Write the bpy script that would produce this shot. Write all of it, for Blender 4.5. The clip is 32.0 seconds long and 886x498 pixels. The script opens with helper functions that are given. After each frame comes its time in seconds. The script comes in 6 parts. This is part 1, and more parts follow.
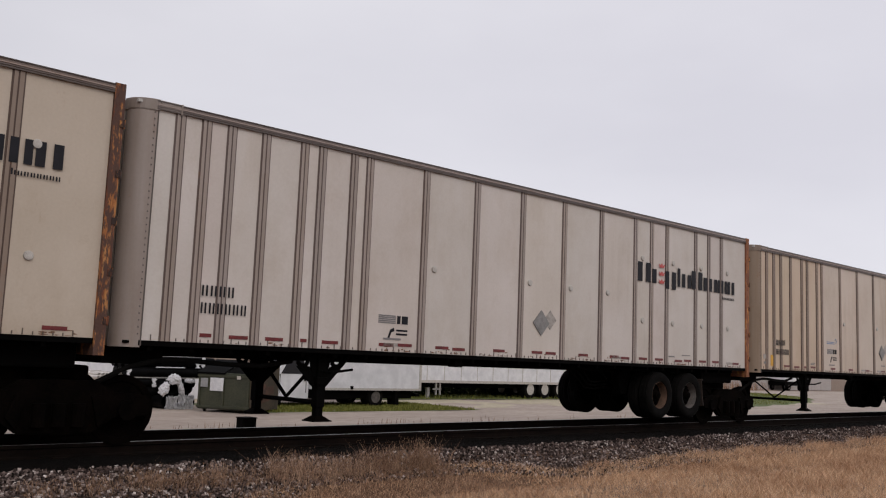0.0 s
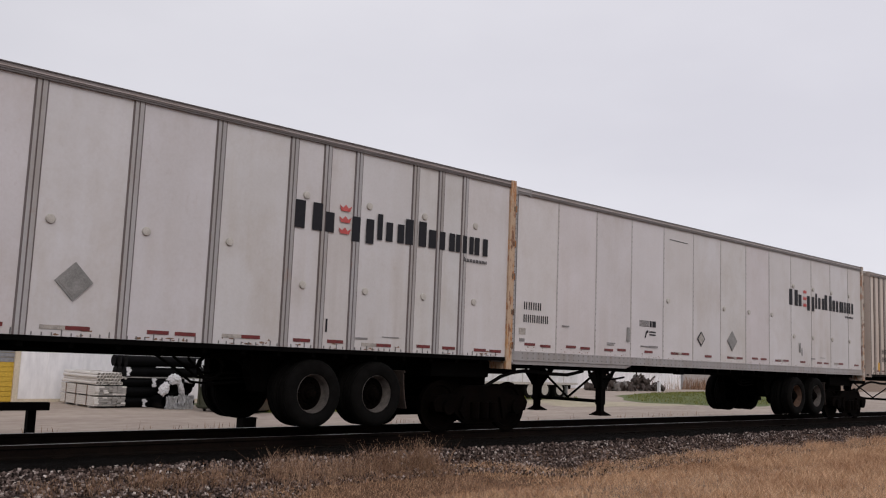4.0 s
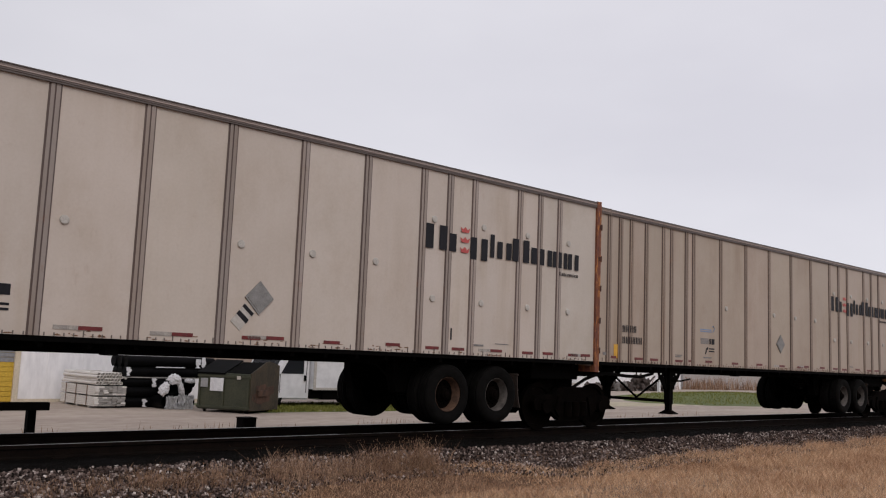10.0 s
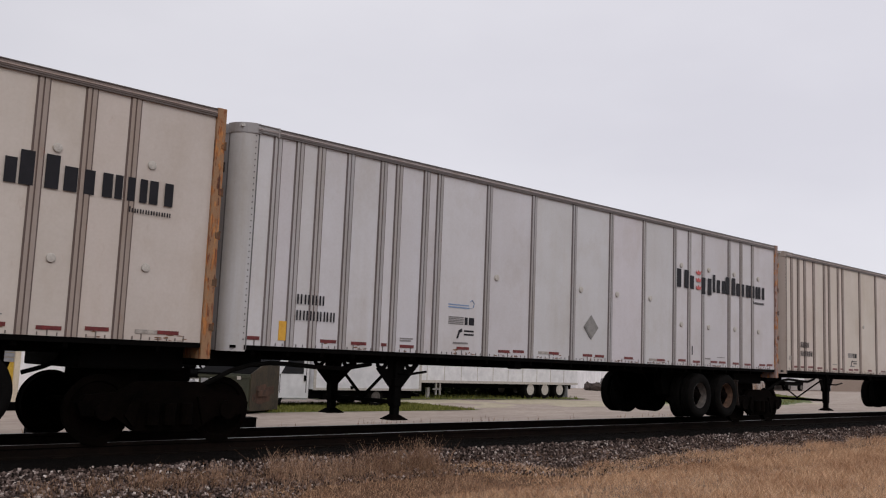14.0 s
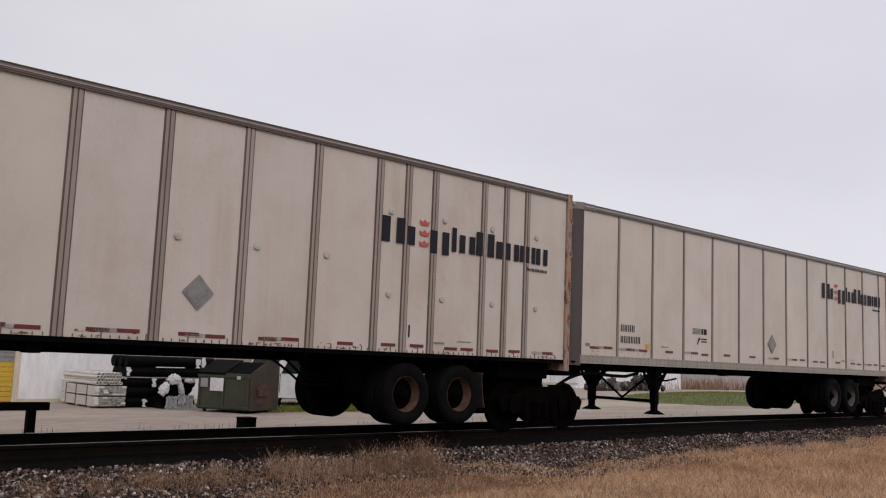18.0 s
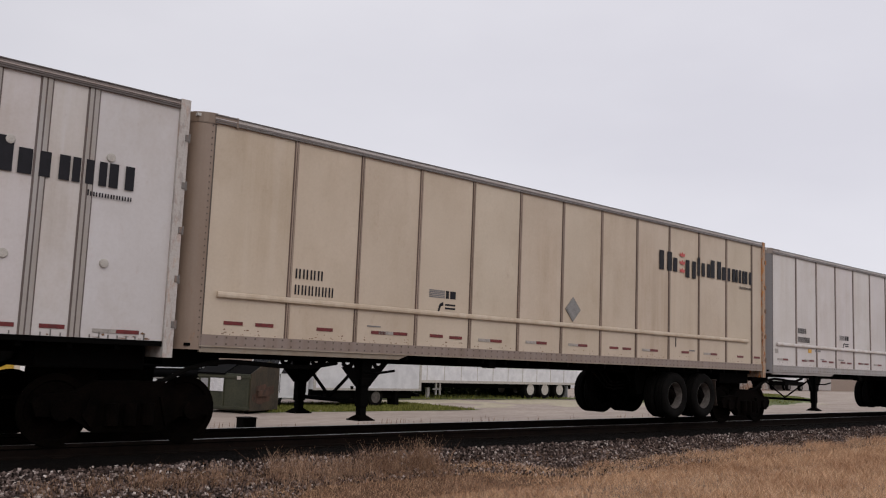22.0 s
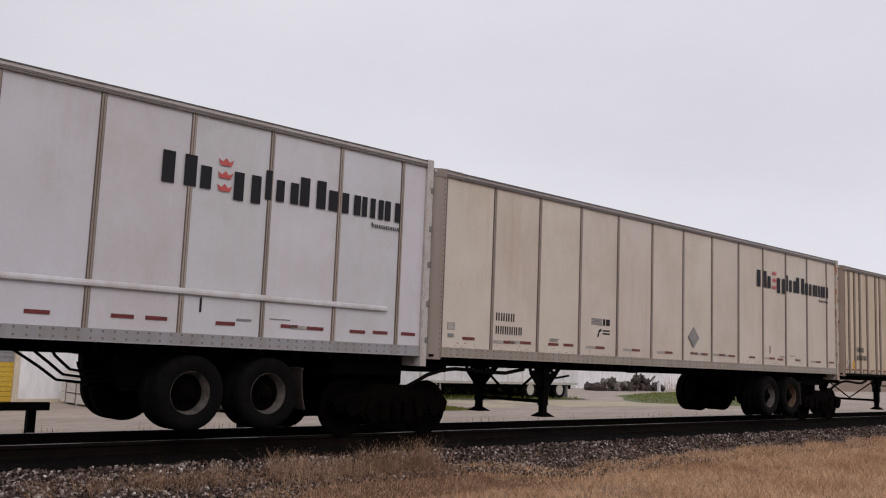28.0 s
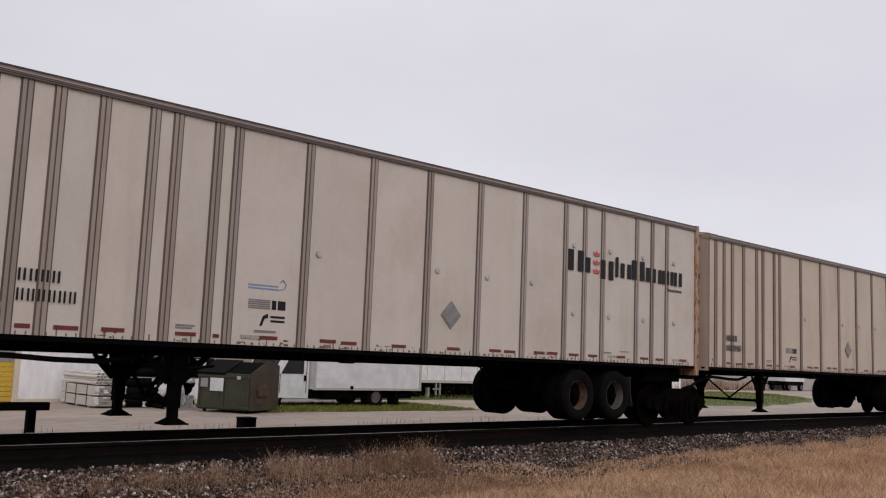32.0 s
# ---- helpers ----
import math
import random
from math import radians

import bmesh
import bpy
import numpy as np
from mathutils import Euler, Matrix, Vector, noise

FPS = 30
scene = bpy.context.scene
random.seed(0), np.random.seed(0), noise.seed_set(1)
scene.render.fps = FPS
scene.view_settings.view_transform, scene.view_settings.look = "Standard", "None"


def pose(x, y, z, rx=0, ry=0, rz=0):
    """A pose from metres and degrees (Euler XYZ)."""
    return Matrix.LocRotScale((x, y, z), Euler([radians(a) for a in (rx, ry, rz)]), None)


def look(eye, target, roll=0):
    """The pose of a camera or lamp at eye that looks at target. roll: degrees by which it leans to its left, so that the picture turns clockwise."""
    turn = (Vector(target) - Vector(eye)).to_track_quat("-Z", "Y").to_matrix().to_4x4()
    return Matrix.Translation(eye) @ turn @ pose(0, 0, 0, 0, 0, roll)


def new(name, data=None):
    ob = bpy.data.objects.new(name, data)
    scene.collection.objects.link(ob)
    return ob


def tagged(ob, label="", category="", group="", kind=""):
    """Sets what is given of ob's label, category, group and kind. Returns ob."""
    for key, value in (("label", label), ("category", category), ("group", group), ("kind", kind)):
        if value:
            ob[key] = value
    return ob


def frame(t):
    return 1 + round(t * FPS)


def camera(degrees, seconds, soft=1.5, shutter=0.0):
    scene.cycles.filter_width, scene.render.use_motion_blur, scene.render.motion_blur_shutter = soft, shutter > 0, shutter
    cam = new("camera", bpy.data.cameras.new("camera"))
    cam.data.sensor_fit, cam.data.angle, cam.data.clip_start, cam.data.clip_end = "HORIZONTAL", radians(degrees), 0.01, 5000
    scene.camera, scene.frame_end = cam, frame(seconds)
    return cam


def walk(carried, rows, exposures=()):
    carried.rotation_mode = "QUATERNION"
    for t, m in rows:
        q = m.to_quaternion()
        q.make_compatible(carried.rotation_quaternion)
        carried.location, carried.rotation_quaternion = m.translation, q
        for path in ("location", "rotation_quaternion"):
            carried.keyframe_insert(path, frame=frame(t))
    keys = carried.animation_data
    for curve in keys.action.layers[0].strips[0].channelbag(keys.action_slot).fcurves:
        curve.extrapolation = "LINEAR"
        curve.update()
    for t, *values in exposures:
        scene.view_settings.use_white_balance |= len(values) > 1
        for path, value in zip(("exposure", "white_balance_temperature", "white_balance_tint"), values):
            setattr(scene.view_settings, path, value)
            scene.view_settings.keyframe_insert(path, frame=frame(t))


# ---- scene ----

# World: x runs along the track, y away from the camera, z up from the top of the rails.
# The near side of the train lies in the plane y = 0.
cam = camera(52.21, 32.0, 1.15)
EYE = (0.0, -11.047, 1.229)
HEADING, TILT, LEAN = radians(43.606), radians(7.012), 2.308
AIM = (EYE[0] + math.sin(HEADING) * math.cos(TILT), EYE[1] + math.cos(HEADING) * math.cos(TILT), EYE[2] + math.sin(TILT))
walk(cam, [(0.0, look(EYE, AIM, LEAN)), (32.0, look(EYE, AIM, LEAN))])

PITCH = 16.333          # from one trailer to the next
# how far each trailer sits ahead of or behind its even place in the train
PLAY = {0: -0.2, 1: -0.191, 2: 0.026, 3: 0.17, 4: -0.203, 5: -0.059, 6: 0.047, 7: 0.214, 8: -0.228, 9: -0.015, 10: 0.078, 11: 0.17, 12: -0.006, 13: -0.063, 14: 0.052, 19: -0.104, 20: -0.049, 21: 0.055, 22: 0.099}
GROUND = -0.55


def run(t):
    """How far along the track the first trailer's front has come at t seconds."""
    return ((3.3076e-05 * t + 0.0045138) * t - 10.46052) * t - 11.4444


def place(k):
    """Where trailer k's front stands behind the first one's."""
    return PITCH * k + PLAY.get(k, 0.0)


# ---- sky and sun ----
world = bpy.data.worlds.new("overcast")
scene.world = world
world.use_nodes = True
wt = world.node_tree
wt.nodes.clear()
w_out = wt.nodes.new("ShaderNodeOutputWorld")
w_bg = wt.nodes.new("ShaderNodeBackground")
w_sky = wt.nodes.new("ShaderNodeTexSky")
w_sky.sky_type = "NISHITA"
w_sky.sun_disc = False
w_sky.sun_elevation = radians(48)
w_sky.sun_rotation = radians(200)
w_gain = wt.nodes.new("ShaderNodeVectorMath")
w_gain.operation = "SCALE"
w_gain.inputs["Scale"].default_value = 0.10
w_tex = wt.nodes.new("ShaderNodeTexCoord")
w_map = wt.nodes.new("ShaderNodeMapping")
w_map.inputs["Scale"].default_value = (1.0, 1.0, 2.6)
w_noise = wt.nodes.new("ShaderNodeTexNoise")
w_noise.inputs["Scale"].default_value = 1.4
w_noise.inputs["Detail"].default_value = 5
w_ramp = wt.nodes.new("ShaderNodeValToRGB")
w_ramp.color_ramp.elements[0].position = 0.3
w_ramp.color_ramp.elements[0].color = (0.67, 0.655, 0.715, 1)
w_ramp.color_ramp.elements[1].position = 0.7
w_ramp.color_ramp.elements[1].color = (0.80, 0.785, 0.837, 1)
w_mix = wt.nodes.new("ShaderNodeMix")
w_mix.data_type = "RGBA"
w_mix.inputs["Factor"].default_value = 0.93
wt.links.new(w_sky.outputs["Color"], w_gain.inputs[0])
wt.links.new(w_tex.outputs["Generated"], w_map.inputs["Vector"])
wt.links.new(w_map.outputs["Vector"], w_noise.inputs["Vector"])
wt.links.new(w_noise.outputs["Fac"], w_ramp.inputs["Fac"])
wt.links.new(w_gain.outputs["Vector"], w_mix.inputs["A"])
wt.links.new(w_ramp.outputs["Color"], w_mix.inputs["B"])
w_sep = wt.nodes.new("ShaderNodeSeparateXYZ")
w_side = wt.nodes.new("ShaderNodeMapRange")
w_side.inputs["From Min"].default_value = 0.25
w_side.inputs["From Max"].default_value = 0.95
w_side.inputs["To Min"].default_value = 0.93
w_side.inputs["To Max"].default_value = 1.09
w_tone = wt.nodes.new("ShaderNodeVectorMath")
w_tone.operation = "SCALE"
wt.links.new(w_tex.outputs["Generated"], w_sep.inputs[0])
wt.links.new(w_sep.outputs["X"], w_side.inputs["Value"])
wt.links.new(w_mix.outputs["Result"], w_tone.inputs[0])
wt.links.new(w_side.outputs["Result"], w_tone.inputs["Scale"])
wt.links.new(w_tone.outputs["Vector"], w_bg.inputs["Color"])
w_bg.inputs["Strength"].default_value = 1.0
wt.links.new(w_bg.outputs["Background"], w_out.inputs["Surface"])
sun_data = bpy.data.lights.new("sun", "SUN")
sun_data.energy = 0.85
sun_data.angle = radians(35)
sun_data.color = (1.0, 0.93, 0.85)
sun = new("sun", sun_data)
sun.matrix_basis = look((-14, -30, 26), (0, 0, 0))
scene.view_settings.exposure = 0.0

# ---- materials ----


def nodes_of(name, rough=0.7, metal=0.0):
    m = bpy.data.materials.new(name)
    m.use_nodes = True
    t = m.node_tree
    b = t.nodes["Principled BSDF"]
    b.inputs["Roughness"].default_value = rough
    b.inputs["Metallic"].default_value = metal
    return m, t, b


def noise_node(t, vec, scale, detail=4, stretch=(1, 1, 1), rough=0.55):
    mp = t.nodes.new("ShaderNodeMapping")
    mp.inputs["Scale"].default_value = stretch
    n = t.nodes.new("ShaderNodeTexNoise")
    n.inputs["Scale"].default_value = scale
    n.inputs["Detail"].default_value = detail
    n.inputs["Roughness"].default_value = rough
    t.links.new(vec, mp.inputs["Vector"])
    t.links.new(mp.outputs["Vector"], n.inputs["Vector"])
    return n.outputs["Fac"]


def ramp(t, fac, stops):
    r = t.nodes.new("ShaderNodeValToRGB")
    r.color_ramp.elements[0].position, r.color_ramp.elements[0].color = stops[0][0], (*stops[0][1], 1)
    r.color_ramp.elements[1].position, r.color_ramp.elements[1].color = stops[-1][0], (*stops[-1][1], 1)
    for p, c in stops[1:-1]:
        e = r.color_ramp.elements.new(p)
        e.color = (*c, 1)
    t.links.new(fac, r.inputs["Fac"])
    return r.outputs["Color"]


def mix(t, fac, a, b, blend="MIX"):
    m = t.nodes.new("ShaderNodeMix")
    m.data_type = "RGBA"
    m.blend_type = blend
    for sock, v in (("Factor", fac), ("A", a), ("B", b)):
        if isinstance(v, (int, float)):
            m.inputs[sock].default_value = v
        elif isinstance(v, tuple):
            m.inputs[sock].default_value = (*v, 1)
        else:
            t.links.new(v, m.inputs[sock])
    return m.outputs["Result"]


def times_(t, a, b):
    m = t.nodes.new("ShaderNodeMath")
    m.operation = "MULTIPLY"
    for i, v in enumerate((a, b)):
        if isinstance(v, (int, float)):
            m.inputs[i].default_value = v
        else:
            t.links.new(v, m.inputs[i])
    return m.outputs[0]


def bump(t, b, fac, strength=0.3, dist=0.01):
    n = t.nodes.new("ShaderNodeBump")
    n.inputs["Strength"].default_value = strength
    n.inputs["Distance"].default_value = dist
    t.links.new(fac, n.inputs["Height"])
    t.links.new(n.outputs["Normal"], b.inputs["Normal"])


def shifted(t):
    """Object coordinates moved by a random step for each object."""
    c = t.nodes.new("ShaderNodeTexCoord")
    o = t.nodes.new("ShaderNodeObjectInfo")
    mul = t.nodes.new("ShaderNodeMath")
    mul.operation = "MULTIPLY"
    mul.inputs[1].default_value = 57.0
    add = t.nodes.new("ShaderNodeVectorMath")
    t.links.new(o.outputs["Random"], mul.inputs[0])
    t.links.new(c.outputs["Object"], add.inputs[0])
    t.links.new(mul.outputs[0], add.inputs[1])
    return add.outputs["Vector"], o


def plain(name, lo, hi, rough=0.7, metal=0.0, scale=6.0, bumps=0.15, dist=0.006, stretch=(1, 1, 1), detail=5, gloss=0.5):
    """A surface whose colour wanders between two tones."""
    m, t, b = nodes_of(name, rough, metal)
    b.inputs["Specular IOR Level"].default_value = gloss
    vec, _ = shifted(t)
    big = noise_node(t, vec, scale, detail, stretch)
    fine = noise_node(t, vec, scale * 9, 3, stretch)
    c = ramp(t, big, [(0.32, lo), (0.68, hi)])
    c = mix(t, 0.35, c, ramp(t, fine, [(0.35, tuple(0.75 * v for v in lo)), (0.65, tuple(min(1, 1.15 * v) for v in hi))]))
    t.links.new(c, b.inputs["Base Color"])
    if bumps:
        bump(t, b, fine, bumps, dist)
    return m


def painted(name, streak=0.5, rust=0.5, rough=0.5, spot=7.0, edge=0.60, tone=1.0, warm=1.0, drips=0.0):
    """Weathered trailer paint: the object's own colour, with run-down streaks, grime and rust spots."""
    m, t, b = nodes_of(name, rough)
    vec, o = shifted(t)
    runs = noise_node(t, vec, 2.2, 4, (2.6, 2.6, 0.16))
    cloud = noise_node(t, vec, 0.9, 4)
    grain = noise_node(t, vec, 26, 3)
    spots = noise_node(t, vec, spot, 6, (1, 1, 0.45), 0.7)
    base = mix(t, 1.0, o.outputs["Color"], ramp(t, cloud, [(0.3, (0.90 * tone, 0.89 * tone * warm, 0.87 * tone * warm)), (0.7, (tone, tone * warm, tone * warm))]), "MULTIPLY")
    base = mix(t, streak, base, mix(t, 1.0, base, ramp(t, runs, [(0.30, (0.74, 0.65, 0.54)), (0.62, (1.0, 1.0, 1.0))]), "MULTIPLY"))
    if drips:
        # brown runs in patches, and a few darker scuffs
        fine = noise_node(t, vec, 1.5, 5, (2.4, 2.4, 0.13), 0.62)
        where = noise_node(t, vec, 0.55, 3, (1, 1, 0.6))
        bw2 = t.nodes.new("ShaderNodeRGBToBW")
        t.links.new(ramp(t, where, [(0.47, (0, 0, 0)), (0.62, (1, 1, 1))]), bw2.inputs[0])
        base = mix(t, times_(t, bw2.outputs[0], times_(t, o.outputs["Alpha"], drips)), base, mix(t, 1.0, base, ramp(t, fine, [(0.34, (0.52, 0.40, 0.26)), (0.48, (0.84, 0.76, 0.64)), (0.60, (1.0, 1.0, 1.0))]), "MULTIPLY"))
        scuff = noise_node(t, vec, 2.4, 8, (1.0, 1.0, 1.6), 0.8)
        base = mix(t, times_(t, o.outputs["Alpha"], 0.8), base, mix(t, 1.0, base, ramp(t, scuff, [(0.60, (1, 1, 1)), (0.70, (0.80, 0.75, 0.70)), (0.78, (0.55, 0.46, 0.38))]), "MULTIPLY"))
    smudge = noise_node(t, vec, 0.7, 6, (1, 1, 0.7), 0.72)
    base = mix(t, 0.55, base, mix(t, 1.0, base, ramp(t, smudge, [(0.50, (1, 1, 1)), (0.72, (0.80, 0.74, 0.67))]), "MULTIPLY"))
    base = mix(t, 0.24, base, mix(t, 1.0, base, ramp(t, grain, [(0.3, (0.82, 0.8, 0.78)), (0.65, (1, 1, 1))]), "MULTIPLY"))
    spot = ramp(t, spots, [(edge, (0, 0, 0)), (edge + 0.10, (1, 1, 1))])
    bw = t.nodes.new("ShaderNodeRGBToBW")
    t.links.new(spot, bw.inputs[0])
    f = times_(t, times_(t, bw.outputs[0], o.outputs["Alpha"]), rust)
    c = mix(t, f, base, ramp(t, grain, [(0.3, (0.10, 0.035, 0.012)), (0.7, (0.40, 0.145, 0.04))]))
    t.links.new(c, b.inputs["Base Color"])
    bump(t, b, cloud, 0.2, 0.025)
    return m


PAINT = painted("white_trailer_paint", 0.07, 0.30, drips=0.75)
POSTS = painted("grimy_post_metal", 0.5, 0.5)
# flanges and grooves are darkened for grime and for shade lines beside the ridges
FLANGE = painted("grimy_shaded_post_flange", 0.6, 0.8, 0.7, 7.0, 0.60, 0.38, 0.86)


def flaking(name):
    """Old frame paint that flakes off in long runs, with orange rust and dark scale under it."""
    m, t, b = nodes_of(name, 0.75)
    vec, o = shifted(t)
    runs = noise_node(t, vec, 2.6, 6, (5.0, 5.0, 0.55), 0.68)
    flakes = noise_node(t, vec, 9.0, 6, (1.6, 1.6, 0.5), 0.7)
    grain = noise_node(t, vec, 40, 3)
    rust = ramp(t, runs, [(0.36, (0.035, 0.014, 0.010)), (0.46, (0.17, 0.050, 0.020)), (0.54, (0.44, 0.17, 0.045)), (0.66, (0.52, 0.27, 0.10))])
    bare = ramp(t, flakes, [(0.50, (0, 0, 0)), (0.56, (1, 1, 1))])
    bw = t.nodes.new("ShaderNodeRGBToBW")
    t.links.new(bare, bw.inputs[0])
    c = mix(t, times_(t, bw.outputs[0], o.outputs["Alpha"]), o.outputs["Color"], rust)
    c = mix(t, 0.4, c, mix(t, 1.0, c, ramp(t, grain, [(0.3, (0.6, 0.55, 0.5)), (0.65, (1, 1, 1))]), "MULTIPLY"))
    t.links.new(c, b.inputs["Base Color"])
    bump(t, b, flakes, 0.5, 0.01)
    return m


FRAME = flaking("flaking_frame_paint")
ALU = painted("dull_aluminium", 0.6, 0.25, 0.42)
# next three tones are near black, with underbody shade put into them
BLACK = plain("black_and_shaded_steel", (0.0007, 0.0006, 0.0006), (0.002, 0.0017, 0.0015), 0.85, 0.0, 5, gloss=0.06)
BOGIE = plain("rusty_shaded_cast_steel", (0.0003, 0.0003, 0.0002), (0.0040, 0.0024, 0.0018), 0.95, 0.0, 4, 0.3, gloss=0.04)
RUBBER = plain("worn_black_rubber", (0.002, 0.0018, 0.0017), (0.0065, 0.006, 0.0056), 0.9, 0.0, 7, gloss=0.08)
RIM = plain("dusty_steel_rim", (0.03, 0.026, 0.024), (0.15, 0.13, 0.118), 0.6, 0.0, 9)
RIM_RUST = plain("rusty_steel_rim", (0.025, 0.012, 0.007), (0.14, 0.075, 0.045), 0.75, 0.0, 9)
INK = plain("navy_black_lettering", (0.004, 0.004, 0.007), (0.010, 0.009, 0.014), 0.6, 0.0, 8, 0, gloss=0.3)
REDMARK = plain("faded_red_decal", (0.42, 0.05, 0.05), (0.55, 0.10, 0.09), 0.5, 0.0, 8, 0)
GREYINK = plain("grey_decal", (0.16, 0.15, 0.15), (0.24, 0.23, 0.23), 0.6, 0.0, 8, 0)
BLUEINK = plain("faded_blue_decal", (0.14, 0.24, 0.42), (0.22, 0.32, 0.50), 0.6, 0.0, 8, 0)
REDTAPE = plain("red_reflective_tape", (0.07, 0.008, 0.008), (0.19, 0.018, 0.018), 0.4, 0.0, 12, 0)
PALETAPE = plain("pale_reflective_tape", (0.20, 0.18, 0.165), (0.46, 0.42, 0.38), 0.4, 0.0, 12, 0)
YELLOWTAPE = plain("yellow_decal", (0.55, 0.28, 0.02), (0.72, 0.40, 0.05), 0.5, 0.0, 8, 0)
PLACARD = plain("grey_placard_holder", (0.18, 0.175, 0.17), (0.30, 0.29, 0.28), 0.5, 0.3, 9)
CAP = plain("dusty_white_cap", (0.36, 0.33, 0.30), (0.56, 0.53, 0.49), 0.45, 0.0, 12, 0)
# rail, tie and bed tones are near black: shade under the train painted in
RAILSTEEL = plain("rusty_shaded_rail_steel", (0.003, 0.0023, 0.002), (0.010, 0.006, 0.0045), 0.95, 0.0, 6, gloss=0.08)
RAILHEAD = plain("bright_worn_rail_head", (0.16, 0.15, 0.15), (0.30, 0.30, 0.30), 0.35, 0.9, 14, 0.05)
TIE = plain("dark_shaded_timber", (0.0025, 0.002, 0.0018), (0.010, 0.007, 0.0055), 0.95, 0.0, 5, 0.5, 0.02, (0.4, 4, 4), gloss=0.06)
BALLAST = plain("dark_shaded_gravel_bed", (0.0022, 0.0018, 0.0016), (0.009, 0.007, 0.006), 0.95, 0.0, 9, 0.9, 0.04, gloss=0.06)
GRAVEL = plain("pale_gravel_road", (0.30, 0.238, 0.198), (0.45, 0.375, 0.315), 0.95, 0.0, 0.7, 0.6, 0.03, (0.35, 1.2, 1))
DIRT = plain("dark_stony_dirt", (0.070, 0.038, 0.023), (0.180, 0.108, 0.070), 0.95, 0.0, 3.5, 0.8, 0.03, gloss=0.1)
SOIL = plain("dry_soil", (0.12, 0.075, 0.048), (0.22, 0.145, 0.095), 0.95, 0.0, 1.5, 0.6, 0.03)
FIELD = plain("rough_green_ground", (0.07, 0.10, 0.022), (0.13, 0.15, 0.045), 0.95, 0.0, 1.2, 0.6, 0.03)
WHITEWALL = plain("white_metal_cladding", (0.80, 0.79, 0.82), (0.87, 0.86, 0.88), 0.5, 0.0, 0.5, 0, 0.01, (1, 1, 0.3))
GREYWALL = plain("grey_metal_cladding", (0.22, 0.22, 0.23), (0.30, 0.30, 0.31), 0.6, 0.0, 1.2)
YELLOW = plain("yellow_painted_steel", (0.52, 0.33, 0.03), (0.66, 0.44, 0.06), 0.5, 0.0, 2.0)
CREAM = plain("cream_painted_steel", (0.55, 0.47, 0.36), (0.66, 0.58, 0.46), 0.5, 0.0, 2.0)
VANWHITE = plain("white_vehicle_paint", (0.66, 0.66, 0.69), (0.73, 0.73, 0.75), 0.35, 0.0, 0.35, 0)
GLASS, gt, gb = nodes_of("dark_window_glass", 0.08)
gb.inputs["Base Color"].default_value = (0.02, 0.022, 0.026, 1)
GREEN = plain("dull_green_steel", (0.022, 0.026, 0.014), (0.050, 0.052, 0.028), 0.6, 0.0, 2.5, 0.3, 0.02)
RUST = plain("brown_rust", (0.012, 0.009, 0.006), (0.11, 0.052, 0.030), 0.85, 0.0, 5, 0.4)
OLIVE = plain("rust_stained_green_steel", (0.014, 0.011, 0.005), (0.062, 0.043, 0.020), 0.75, 0.0, 2.2, 0.4, 0.02, (1, 1, 0.5))
LID = plain("black_plastic_lid", (0.001, 0.001, 0.0012), (0.0035, 0.0035, 0.004), 0.7, 0.0, 3, gloss=0.06)
PIPE = plain("black_plastic_pipe", (0.001, 0.001, 0.0012), (0.003, 0.003, 0.0034), 0.6, 0.0, 3, gloss=0.07)
WRAP = plain("white_plastic_wrap", (0.60, 0.60, 0.63), (0.80, 0.80, 0.82), 0.35, 0.0, 7, 0.6, 0.03)
BOARD = plain("pale_white_board", (0.62, 0.59, 0.56), (0.80, 0.77, 0.74), 0.6, 0.0, 6, 0.2, 0.01, (0.3, 3, 3))
BOARDEND = plain("greyed_board_ends", (0.24, 0.23, 0.22), (0.44, 0.42, 0.40), 0.8, 0.0, 16)
STRAP = plain("brown_strap", (0.16, 0.10, 0.08), (0.24, 0.16, 0.12), 0.7, 0.0, 10)

# ---- mesh helpers ----


def box(bm, x0, x1, y0, y1, z0, z1, bevel=0.0):
    made = bmesh.ops.create_cube(bm, size=1.0, matrix=Matrix.Translation(((x0 + x1) / 2, (y0 + y1) / 2, (z0 + z1) / 2)) @ Matrix.Diagonal((abs(x1 - x0), abs(y1 - y0), abs(z1 - z0), 1)))
    if bevel:
        edges = {e for v in made["verts"] for e in v.link_edges}
        bmesh.ops.bevel(bm, geom=list(edges), offset=bevel, segments=2, affect="EDGES", profile=0.6)


def rod(bm, a, b, r, seg=10, r2=None):
    a, b = Vector(a), Vector(b)
    m = Matrix.Translation((a + b) / 2) @ (b - a).to_track_quat("Z", "Y").to_matrix().to_4x4()
    bmesh.ops.create_cone(bm, cap_ends=True, segments=seg, radius1=r, radius2=r if r2 is None else r2, depth=(b - a).length, matrix=m)


def beam(bm, a, b, w, h):
    """A square bar from a to b."""
    a, b = Vector(a), Vector(b)
    m = Matrix.Translation((a + b) / 2) @ (b - a).to_track_quat("Z", "Y").to_matrix().to_4x4() @ Matrix.Diagonal((w, h, (b - a).length, 1))
    bmesh.ops.create_cube(bm, size=1.0, matrix=m)


def prism(bm, pts, y0, y1):
    """An outline in x and z, drawn out from y0 to y1."""
    lo = [bm.verts.new((x, y0, z)) for x, z in pts]
    hi = [bm.verts.new((x, y1, z)) for x, z in pts]
    bm.faces.new(lo)
    bm.faces.new(hi[::-1])
    n = len(pts)
    for i in range(n):
        bm.faces.new((lo[i], hi[i], hi[(i + 1) % n], lo[(i + 1) % n]))
    bmesh.ops.recalc_face_normals(bm, faces=bm.faces[:])


